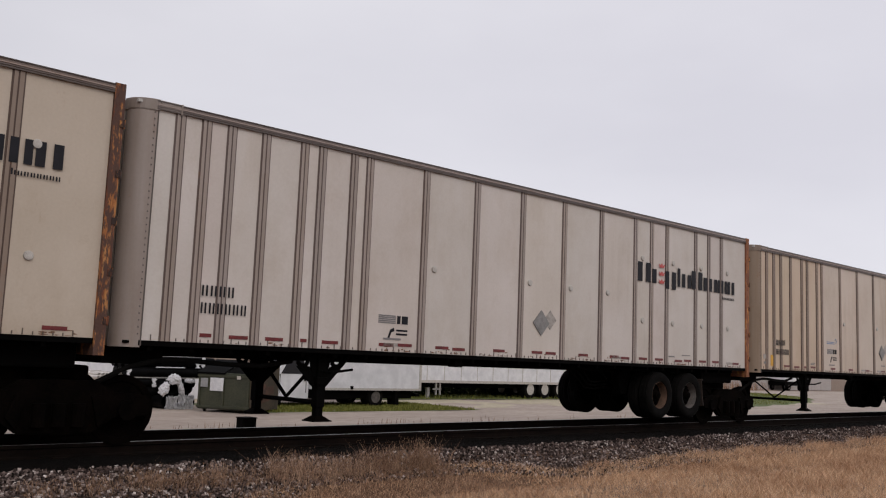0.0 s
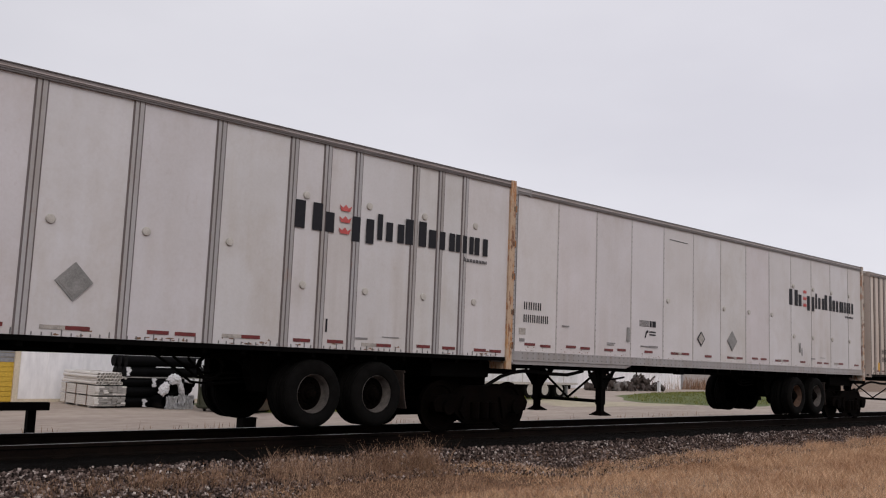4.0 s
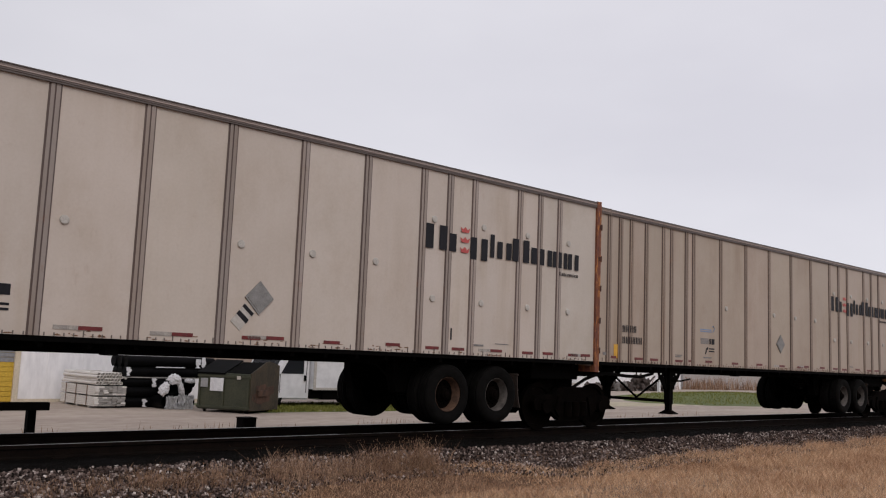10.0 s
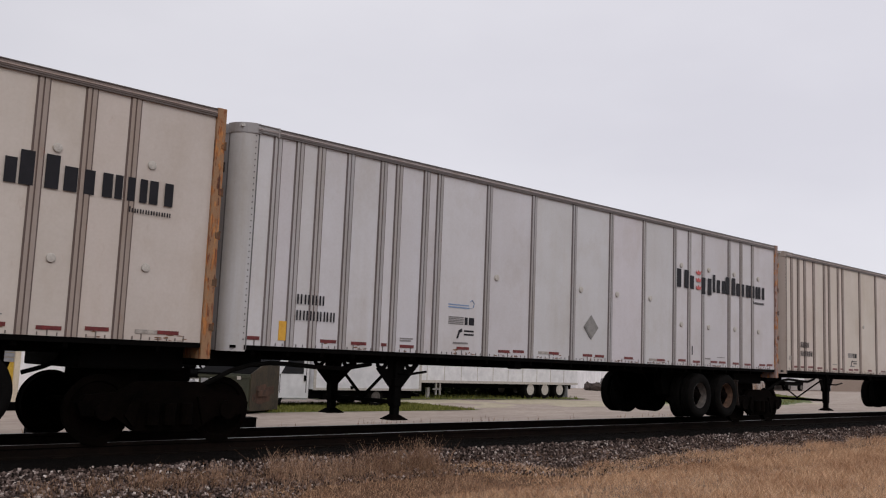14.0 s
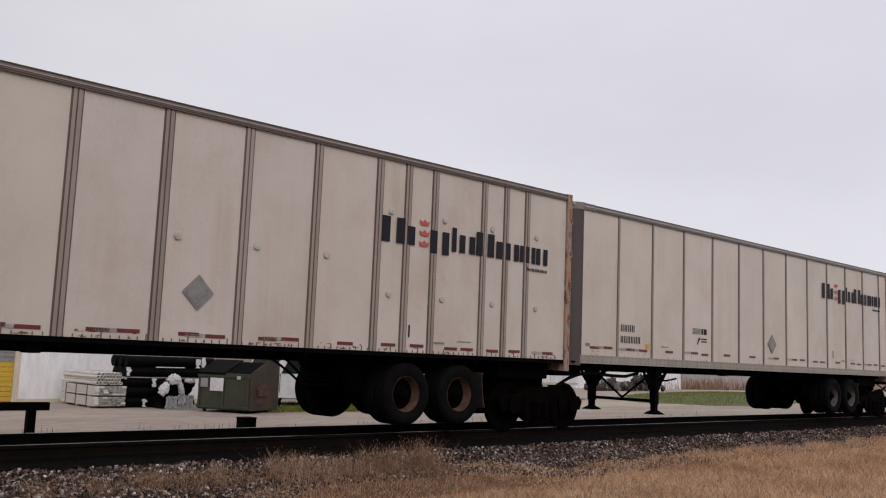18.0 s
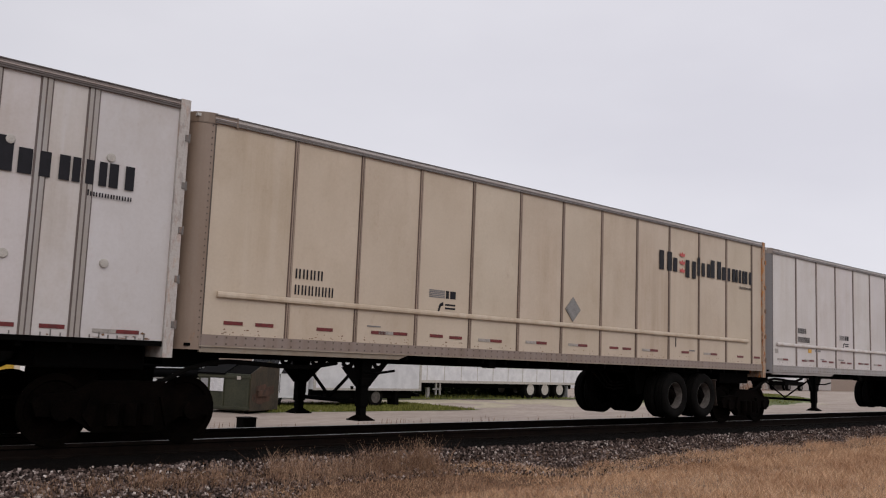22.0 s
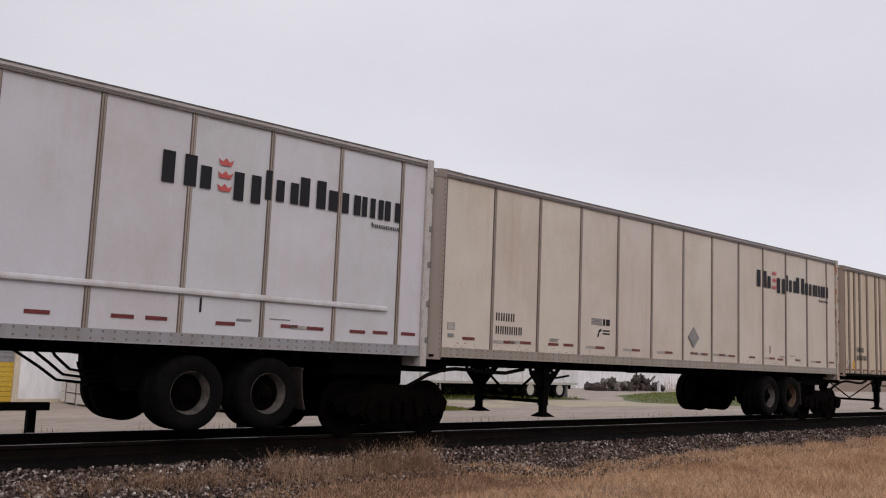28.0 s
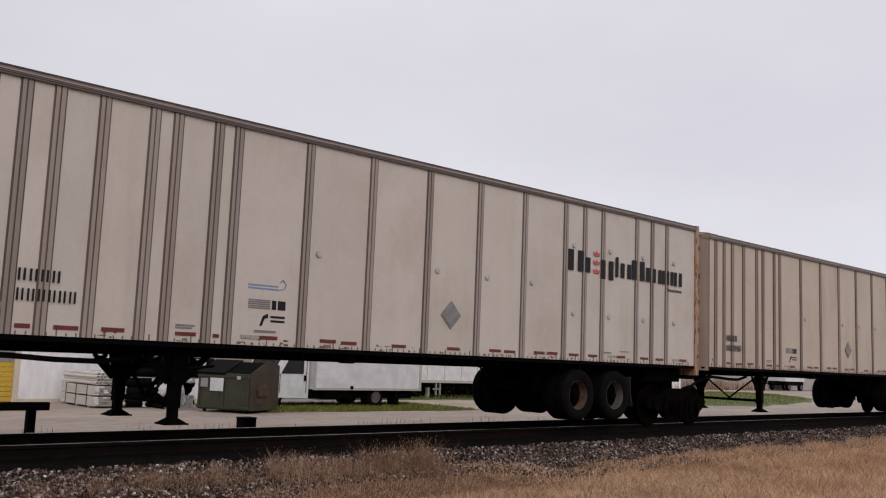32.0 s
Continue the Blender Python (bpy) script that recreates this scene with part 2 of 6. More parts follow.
def lathe(bm, prof, centre, seg=28, caps=True):
    """A profile of (radius, y) turned about the y axis through centre."""
    rings = []
    for r, y in prof:
        rings.append([bm.verts.new((centre[0] + r * math.cos(2 * math.pi * i / seg), centre[1] + y, centre[2] + r * math.sin(2 * math.pi * i / seg))) for i in range(seg)])
    for a, b in zip(rings, rings[1:]):
        for i in range(seg):
            bm.faces.new((a[i], a[(i + 1) % seg], b[(i + 1) % seg], b[i]))
    if caps:
        bm.faces.new(rings[0])
        bm.faces.new(rings[-1])
    bmesh.ops.recalc_face_normals(bm, faces=bm.faces[:])


def tube(bm, pts, r, seg=8):
    rings = []
    for i, q in enumerate(pts):
        ahead = (Vector(pts[min(i + 1, len(pts) - 1)]) - Vector(pts[max(i - 1, 0)])).normalized()
        side = ahead.cross(Vector((0, 0, 1))).normalized()
        up = side.cross(ahead)
        rings.append([bm.verts.new(Vector(q) + r * (math.cos(2 * math.pi * j / seg) * side + math.sin(2 * math.pi * j / seg) * up)) for j in range(seg)])
    for a, b in zip(rings, rings[1:]):
        for j in range(seg):
            bm.faces.new((a[j], a[(j + 1) % seg], b[(j + 1) % seg], b[j]))
    bm.faces.new(rings[0]), bm.faces.new(rings[-1])
    bmesh.ops.recalc_face_normals(bm, faces=bm.faces[:])


def finish(bm, name, material, smooth=False):
    me = bpy.data.meshes.new(name)
    bm.to_mesh(me)
    bm.free()
    me.materials.append(material)
    if smooth:
        for f in me.polygons:
            f.use_smooth = True
        me.set_sharp_from_angle(angle=radians(40))
    return me


def part(name, bm, material, parent, label="", smooth=False):
    me = bm if isinstance(bm, bpy.types.Mesh) else finish(bm, name, material, smooth)
    ob = new(name, me)
    ob.parent = parent
    return tagged(ob, label)


def thing(name, at, label, category, group="", kind=""):
    ob = new(name)
    ob.empty_display_size = 0.2
    ob.matrix_basis = at if isinstance(at, Matrix) else pose(*at)
    return tagged(ob, label, category, group, kind)


def island(name, stops, rough=0.9, gloss=0.2, patchy=None):
    """A material for many small pieces, each with its own tone."""
    m, t, b = nodes_of(name, rough)
    b.inputs["Specular IOR Level"].default_value = gloss
    g = t.nodes.new("ShaderNodeNewGeometry")
    c = ramp(t, g.outputs["Random Per Island"], stops)
    if patchy:
        at = t.nodes.new("ShaderNodeTexCoord")
        c = mix(t, 1.0, c, ramp(t, noise_node(t, at.outputs["Object"], patchy[0], 3), patchy[1]), "MULTIPLY")
    t.links.new(c, b.inputs["Base Color"])
    return m


STRAW = island("dry_tan_grass", [(0.0, (0.36, 0.21, 0.128)), (0.25, (0.54, 0.345, 0.218)), (0.7, (0.67, 0.455, 0.30)), (1.0, (0.78, 0.595, 0.43))], 0.9, 0.2, (0.9, [(0.32, (0.72, 0.62, 0.55)), (0.56, (1.06, 1.02, 0.97))]))
RUSSET = island("dry_russet_weed", [(0.0, (0.12, 0.066, 0.045)), (0.5, (0.32, 0.20, 0.135)), (1.0, (0.54, 0.38, 0.265))], 0.9, 0.2, (1.6, [(0.35, (0.72, 0.66, 0.60)), (0.6, (1.08, 1.06, 1.04))]))
SPRING = island("spring_green_grass", [(0.0, (0.085, 0.095, 0.018)), (0.5, (0.155, 0.165, 0.035)), (1.0, (0.26, 0.25, 0.075))])
LEAF = island("dark_bush_leaf", [(0.0, (0.012, 0.020, 0.007)), (0.6, (0.035, 0.05, 0.016)), (1.0, (0.08, 0.09, 0.03))])
STONE = island("crushed_stone", [(0.0, (0.010, 0.007, 0.006)), (0.4, (0.062, 0.045, 0.040)), (0.75, (0.165, 0.125, 0.112)), (0.90, (0.32, 0.265, 0.245)), (1.0, (0.62, 0.57, 0.54))], 0.9, 0.2, (1.1, [(0.35, (0.70, 0.62, 0.58)), (0.62, (1.1, 1.08, 1.07))]))

STORE = {}


def stored(key, build, name, material, smooth=False):
    """The mesh under that key, built on the first call."""
    if key not in STORE:
        bm = bmesh.new()
        build(bm)
        STORE[key] = finish(bm, name, material, smooth)
    return STORE[key]

# ---- ground, road and track ----


def sheet(name, x0, x1, y0, y1, z, nx, ny, material, relief=0.0, scale=0.5, label="", category="", kind="structure"):
    bm = bmesh.new()
    bmesh.ops.create_grid(bm, x_segments=nx, y_segments=ny, size=0.5)
    for v in bm.verts:
        x, y = x0 + (v.co.x + 0.5) * (x1 - x0), y0 + (v.co.y + 0.5) * (y1 - y0)
        v.co = (x, y, z + relief * noise.noise((x * scale, y * scale, 0.3)))
    ob = new(name, finish(bm, name, material, True))
    return tagged(ob, label, category, "", kind)


sheet("ground", -900, 2600, -900, 2600, GROUND - 0.03, 60, 60, SOIL, 0, 1, "brown dry soil ground of a level yard", "ground")
sheet("road", -80, 420, 4.6, 34.0, GROUND, 200, 24, GRAVEL, 0.02, 0.4, "pale gravel road and yard behind the track", "road")

# the ballast bed: a flat top with two sloping shoulders
bm = bmesh.new()
BED = [(-2.1, GROUND - 0.02), (-0.75, -0.26), (-0.35, -0.17), (0.3, -0.16), (1.3, -0.17), (2.3, -0.16), (2.95, -0.17), (4.3, GROUND - 0.02)]
cols = []
xs = [-40 + 0.5 * i for i in range(300)] + [110 + 6 * i for i in range(60)]
for x in xs:
    cols.append([bm.verts.new((x, y, z + 0.025 * noise.noise((x * 1.7, y * 2.3, 1)))) for y, z in BED])
for a, b in zip(cols, cols[1:]):
    for i in range(len(BED) - 1):
        bm.faces.new((a[i], b[i], b[i + 1], a[i + 1]))
bmesh.ops.recalc_face_normals(bm, faces=bm.faces[:])
for f in bm.faces:
    if f.normal.z < 0:
        f.normal_flip()
# only the outer near slope is dirt; the rest keeps the painted shade
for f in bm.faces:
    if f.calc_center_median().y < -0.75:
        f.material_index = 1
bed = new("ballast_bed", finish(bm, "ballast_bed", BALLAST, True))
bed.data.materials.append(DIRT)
tagged(bed, "grey crushed stone bed under the track, near black for its shade", "ballast", "", "structure")

track = thing("railway_track", (0, 0, 0), "worn steel railway track on dark timber ties", "track", "", "structure")
HEAD = [(-0.036, -0.04), (-0.036, -0.006), (-0.028, 0.0), (0.028, 0.0), (0.036, -0.006), (0.036, -0.04), (0.010, -0.055), (0.009, -0.135), (0.068, -0.155), (0.068, -0.166), (-0.068, -0.166), (-0.068, -0.155), (-0.009, -0.135), (-0.010, -0.055)]
for y in (0.55, 2.05):
    bm = bmesh.new()
    a = [bm.verts.new((-60, y + u, v)) for u, v in HEAD]
    b = [bm.verts.new((460, y + u, v)) for u, v in HEAD]
    bm.faces.new(a), bm.faces.new(b[::-1])
    for i in range(len(HEAD)):
        bm.faces.new((a[i], b[i], b[(i + 1) % len(HEAD)], a[(i + 1) % len(HEAD)]))
    bmesh.ops.recalc_face_normals(bm, faces=bm.faces[:])
    rail = part("rail", bm, RAILSTEEL, track, "rust-brown steel rail, darkened by shade in its colour")
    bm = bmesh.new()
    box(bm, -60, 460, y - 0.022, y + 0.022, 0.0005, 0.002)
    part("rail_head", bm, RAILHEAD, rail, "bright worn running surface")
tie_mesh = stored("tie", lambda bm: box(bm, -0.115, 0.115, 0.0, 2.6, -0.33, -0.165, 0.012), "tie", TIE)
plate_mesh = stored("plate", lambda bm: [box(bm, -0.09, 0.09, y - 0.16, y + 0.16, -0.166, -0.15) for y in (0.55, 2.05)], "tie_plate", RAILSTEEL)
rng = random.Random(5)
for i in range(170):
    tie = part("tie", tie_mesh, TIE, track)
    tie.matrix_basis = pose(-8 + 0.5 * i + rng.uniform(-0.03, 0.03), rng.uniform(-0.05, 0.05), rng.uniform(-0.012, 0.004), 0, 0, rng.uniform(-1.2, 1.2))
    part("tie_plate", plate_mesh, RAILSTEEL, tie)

# ---- the trailers ----
LENGTH = 16.235
WIDE = 2.6
FLOOR = 1.33
RIBS = [(x - 0.08, x + 0.08) for x in (0.697, 1.089, 1.484, 2.046, 2.721, 3.052, 3.666, 3.983, 5.214, 6.448, 7.682, 8.917, 10.126, 11.343, 11.958, 12.567, 13.777, 14.363, 14.944)]
EVEN = {"smooth": [1.58 + 1.236 * i for i in range(12)], "posted": [1.60 + 1.266 * i for i in range(12)], "belted": [1.73 + 1.260 * i for i in range(12)]}
NOSE = 0.06             # where the front wall stands


def roof_z(x):
    return 4.475 + 0.085 * x / LENGTH


def upright(bm, x0, x1, y0, y1, z0, drop):
    """A slab between z0 and the sloping roofline less drop."""
    v = [bm.verts.new((x, y, z)) for x, y, z in ((x0, y0, z0), (x1, y0, z0), (x1, y1, z0), (x0, y1, z0), (x0, y0, roof_z(x0) - drop), (x1, y0, roof_z(x1) - drop), (x1, y1, roof_z(x1) - drop), (x0, y1, roof_z(x0) - drop))]
    for f in ((3, 2, 1, 0), (4, 5, 6, 7), (0, 1, 5, 4), (1, 2, 6, 5), (2, 3, 7, 6), (3, 0, 4, 7)):
        bm.faces.new([v[i] for i in f])


def hat(bm, x0, x1, z0, drop):
    """A folded post on the near side: two raised ridges, with flanges and a groove between them darkened for grime and
    shade.
    """
    w = (x1 - x0)
    prof = [(0, 0.018), (0, 0.008), (0.10, 0.006), (0.13, -0.005), (0.42, -0.005), (0.45, 0.003), (0.51, 0.003), (0.54, -0.005), (0.87, -0.005), (0.90, 0.006), (1, 0.008), (1, 0.018)]
    prof = [(x0 + u * w, y) for u, y in prof]
    lo = [bm.verts.new((x, y, z0)) for x, y in prof]
    hi = [bm.verts.new((x, y, roof_z(x) - drop)) for x, y in prof]
    n = len(prof)
    for i in range(n):
        bm.faces.new((lo[i], lo[(i + 1) % n], hi[(i + 1) % n], hi[i]))
    bm.faces.new(lo), bm.faces.new(hi[::-1])
    for i, f in enumerate(bm.faces):
        f.material_index = 0 if i in (3, 7, 8) else 1
    bmesh.ops.recalc_face_normals(bm, faces=bm.faces[:])


def posts_of(key, build):
    """A wall post: pale ridge, flanges darkened with grime and painted shade."""
    fresh = key not in STORE
    me = stored(key, build, "wall_post", POSTS)
    if fresh:
        me.materials.append(FLANGE)
    return me


def corner(bm, z0, drop, r=0.30, thick=0.03):
    outer, inner = [], []
    for i in range(9):
        a = math.pi / 2 * i / 8
        for ring, rr in ((outer, r), (inner, r - thick)):
            ring.append((NOSE + r - rr * math.cos(a), r - rr * math.sin(a)))
    ring = outer + inner[::-1]
    lo = [bm.verts.new((x, y, z0)) for x, y in ring]
    hi = [bm.verts.new((x, y, roof_z(0.3) - drop)) for x, y in ring]
    n = len(ring)
    for i in range(n):
        bm.faces.new((lo[i], lo[(i + 1) % n], hi[(i + 1) % n], hi[i]))
    bm.faces.new(lo), bm.faces.new(hi[::-1])
    bmesh.ops.recalc_face_normals(bm, faces=bm.faces[:])


# plain bars that stand for the big wordmark: start, end in metres, foot and head in parts of its height, number of bars
WORD = [(-0.06, 0.42, 0.0, 1.0, 2), (0.46, 0.68, 0.0, 0.74, 1), (0.98, 1.40, -0.20, 0.74, 2), (1.46, 1.60, 0.0, 1.0, 1), (1.65, 2.02, 0.0, 0.74, 2), (2.05, 2.50, 0.0, 1.0, 2), (2.54, 2.76, 0.0, 0.74, 1), (2.80, 3.15, 0.0, 0.74, 2), (3.18, 3.60, 0.0, 0.74, 3), (3.63, 3.95, 0.0, 0.74, 2)]


def word_bars():
    """Every bar of the wordmark: start, end, foot and head."""
    for x0, x1, z0, z1, n in WORD:
        w = (x1 - x0) * {1: 0.72, 2: 0.36, 3: 0.23}[n]
        for i in range(n):
            a = x0 + (x1 - x0 - w) * (i / (n - 1) if n > 1 else 0.3)
            yield a, a + w, z0, z1


def service(bm, x, z, h, s):
    for i in range(8):
        c = x + (3.38 + 0.072 * i) * s
        box(bm, c, c + 0.018 * s, 0, 0.004, z - 0.34 * h, z - (0.16 if i == 0 else 0.21) * h)
        box(bm, c + 0.034 * s, c + 0.050 * s, 0, 0.004, z - 0.34 * h, z - 0.21 * h)


def red_marks(bm, x, z, h, s, i):
    c, base = x + 0.84 * s, z + h * (0.86 - 0.42 * i)
    w, t = 0.115 * s, 0.21 * h
    prism(bm, [(c - 0.7 * w, base), (c + 0.7 * w, base), (c + w, base + t), (c + 0.45 * w, base + 0.55 * t), (c, base + 1.15 * t), (c - 0.45 * w, base + 0.55 * t), (c - w, base + t)], 0, 0.004)


def mark_rows(bm, x, z, w, h):
    """Two rows of plain upright bars: four above, six below."""
    for n, row, span in ((4, h * 0.62, 0.72), (6, 0.0, 1.0)):
        step = w * span / n
        for i in range(n):
            a = x + i * step
            box(bm, a, a + step * 0.20, 0, 0.004, z + row, z + row + h * 0.38)
            box(bm, a + step * 0.46, a + step * 0.66, 0, 0.004, z + row, z + row + h * 0.38)


def emblem(bm, x, z):
    for i in range(5):
        box(bm, x, x + 0.36, 0, 0.004, z + 0.028 * i, z + 0.028 * i + 0.020)


def emblem_dark(bm, x, z):
    box(bm, x + 0.39, x + 0.46, 0, 0.004, z, z + 0.13)
    box(bm, x + 0.49, x + 0.62, 0, 0.004, z, z + 0.13)
    prism(bm, [(x + 0.20, z - 0.24), (x + 0.24, z - 0.24), (x + 0.28, z - 0.14), (x + 0.34, z - 0.12), (x + 0.33, z - 0.06), (x + 0.25, z - 0.10)], 0, 0.004)
    for i in range(2):
        box(bm, x + 0.38, x + 0.62, 0, 0.004, z - 0.12 - 0.06 * i, z - 0.09 - 0.06 * i)


def blue_mark(bm, x, z):
    box(bm, x, x + 0.50, 0, 0.004, z, z + 0.022)
    box(bm, x, x + 0.50, 0, 0.004, z + 0.045, z + 0.065)
    for a, b in (((0.5, 0.01), (0.6, 0.03)), ((0.6, 0.03), (0.63, 0.10)), ((0.63, 0.10), (0.57, 0.16)), ((0.57, 0.16), (0.52, 0.12))):
        beam(bm, (x + a[0], 0.002, z + a[1]), (x + b[0], 0.002, z + b[1]), 0.022, 0.004)


def dial(bm, r=0.058):
    lathe(bm, [(r, 0.0), (r, -0.020), (r * 0.9, -0.028), (r * 0.35, -0.032)], (0, 0, 0), 14)


def tyre_mesh(bm):
    R, W = 0.505, 0.27
    lathe(bm, [(0.285, 0.06), (0.30, 0.02), (0.36, -0.002), (0.44, -0.006), (0.485, 0.02), (R, 0.055), (R - 0.012, 0.09), (R, 0.10), (R, W - 0.10), (R - 0.012, W - 0.09), (R, W - 0.055), (0.485, W - 0.02), (0.44, W + 0.005), (0.36, W), (0.29, W - 0.03)], (0, 0, 0), 36, False)


def rim_mesh(bm):
    lathe(bm, [(0.291, 0.030), (0.287, 0.026), (0.276, 0.06), (0.262, 0.14), (0.250, 0.185)], (0, 0, 0), 32, False)


def hub_mesh(bm):
    lathe(bm, [(0.262, 0.19), (0.25, 0.185), (0.20, 0.178), (0.145, 0.172), (0.13, 0.14), (0.10, 0.13), (0.085, 0.06), (0.05, 0.05)], (0, 0, 0), 24)
    for i in range(10):
        a = 2 * math.pi * i / 10
        rod(bm, (0.17 * math.cos(a), 0.135, 0.17 * math.sin(a)), (0.17 * math.cos(a), 0.18, 0.17 * math.sin(a)), 0.016, 6)


def eye_plate(bm, x, z, half, r, y0, y1):
    """A square plate with a round hole."""
    n = 16
    for y in (y0, y1):
        ring, edge = [], []
        for i in range(n):
            a = 2 * math.pi * i / n + math.pi / n
            c, s = math.cos(a), math.sin(a)
            k = half / max(abs(c), abs(s))
            ring.append(bm.verts.new((x + r * c, y, z + r * s)))
            edge.append(bm.verts.new((x + k * c, y, z + k * s)))
        for i in range(n):
            bm.faces.new((ring[i], ring[(i + 1) % n], edge[(i + 1) % n], edge[i]))


def leg_mesh(bm):
    box(bm, -0.075, 0.075, -0.075, 0.075, 0.45, 1.27, 0.01)
    box(bm, -0.058, 0.058, -0.058, 0.058, 0.30, 0.5)
    prism(bm, [(-0.22, 1.28), (0.22, 1.28), (0.11, 0.84), (-0.11, 0.84)], -0.02, 0.02)
    box(bm, -0.10, 0.10, -0.10, 0.10, 0.78, 0.90, 0.01)


def leg_gusset(bm, s):
    eye_plate(bm, 0.315 * s, 1.165, 0.108, 0.068, -0.015, 0.015)
    prism(bm, [(0.20 * s, 1.06), (0.425 * s, 1.06), (0.13 * s, 0.76), (0.08 * s, 0.80)], -0.015, 0.015)


def foot_mesh(bm):
    bmesh.ops.create_cone(bm, cap_ends=True, segments=4, radius1=0.22, radius2=0.09, depth=0.07, matrix=Matrix.Translation((0, 0, 0.285)) @ Matrix.Rotation(radians(45), 4, "Z"))
    box(bm, -0.17, 0.17, -0.15, 0.15, 0.235, 0.255)


def underframe(bm):
    for y in (0.75, 1.75):
        box(bm, 0.4, 15.8, y, y + 0.10, 1.13, 1.27)
    for i in range(26):
        box(bm, 0.5 + 0.6 * i, 0.56 + 0.6 * i, 0.06, WIDE - 0.06, 1.20, 1.29)
    box(bm, NOSE - 0.02, 0.9, 0.4, 2.2, 1.02, 1.245, 0.02)
    box(bm, 14.62, 16.05, 0.35, 2.25, 0.95, 1.27, 0.03)
    tube(bm, [(14.55, 0.9, 1.24), (14.62, 0.95, 1.12), (14.60, 1.0, 1.02), (14.45, 1.05, 0.94), (14.2, 1.1, 0.86)], 0.03, 8)
    box(bm, NOSE + 0.1, 16.0, 0.03, WIDE - 0.03, 1.285, 1.325)


def suspension(bm):
    for y in (0.62, 1.78):
        box(bm, 11.2, 13.75, y, y + 0.2, 0.98, 1.2, 0.02)
        for x in (11.4, 12.59, 13.6):
            prism(bm, [(x - 0.22, 1.0), (x + 0.22, 1.0), (x + 0.1, 0.66), (x - 0.1, 0.66)], y, y + 0.2)
        for x in (11.98, 13.20):
            rod(bm, (x + 0.12, y + 0.1, 0.72), (x + 0.12, y + 0.1, 1.05), 0.13, 14)
    for x in (11.98, 13.20):
        rod(bm, (x, 0.2, 0.66), (x, WIDE - 0.2, 0.66), 0.075, 14)
    rod(bm, (12.35, 0.9, 0.85), (12.35, 1.7, 0.85), 0.14, 14)


def flap_mesh(bm):
    """A hanging rubber sheet, curled a little at its foot, on a steel hanger."""
    prism(bm, [(13.76, 1.02), (13.775, 0.80), (13.80, 0.60), (13.85, 0.42), (13.868, 0.425), (13.818, 0.605), (13.793, 0.80), (13.778, 1.02)], 0.10, 0.58)
    rod(bm, (13.77, 0.08, 1.02), (13.77, 0.75, 1.02), 0.018, 8)
    rod(bm, (13.77, 0.70, 1.02), (13.70, 0.70, 1.15), 0.018, 8)


LEGX = 3.42
BRACES = [
    ("tie_bar", lambda bm: rod(bm, (LEGX, 0.3, 0.52), (LEGX, 2.0, 0.52), 0.035, 8)),
    ("cross_brace", lambda bm: beam(bm, (LEGX, 0.35, 1.15), (LEGX, 1.15, 0.56), 0.05, 0.03)),
    ("cross_brace", lambda bm: beam(bm, (LEGX, 1.95, 1.15), (LEGX, 1.15, 0.56), 0.05, 0.03)),
    ("leg_strut", lambda bm: beam(bm, (LEGX + 0.05, 0.3, 0.72), (LEGX + 0.62, 0.34, 1.27), 0.06, 0.04)),
    ("leg_strut", lambda bm: beam(bm, (LEGX + 0.05, 2.0, 0.72), (LEGX + 0.62, 1.96, 1.27), 0.06, 0.04)),
    ("leg_crank", lambda bm: (rod(bm, (LEGX, -0.02, 0.98), (LEGX, 0.3, 0.98), 0.018, 8), rod(bm, (LEGX, -0.01, 0.98), (LEGX + 0.40, 0.0, 1.03), 0.02, 8))),
]


HOSE = [(-0.45, 0.5, 0.58), (-0.15, 0.42, 0.70), (0.1, 0.36, 0.83), (0.35, 0.3, 0.97), (0.65, 0.26, 1.06), (0.95, 0.25, 1.09), (1.3, 0.26, 1.08), (1.8, 0.3, 1.05), (2.4, 0.36, 1.04), (3.0, 0.45, 1.12)]


def rivet_rows(bm, x0, x1, rows, step):
    x = x0
    while x < x1:
        for z in rows:
            box(bm, x - 0.011, x + 0.011, -0.009, 0.02, z - 0.012, z + 0.012)
        x += step


def tint(ob, colour, wear):
    ob.color = (*colour, wear)
    return ob


FLAP = plain("dusty_rubber_flap", (0.010, 0.008, 0.007), (0.055, 0.036, 0.028), 0.9, 0.0, 5, 0.1)
STAIN = plain("rust_stain", (0.11, 0.05, 0.026), (0.26, 0.15, 0.09), 0.9, 0.0, 8, 0)
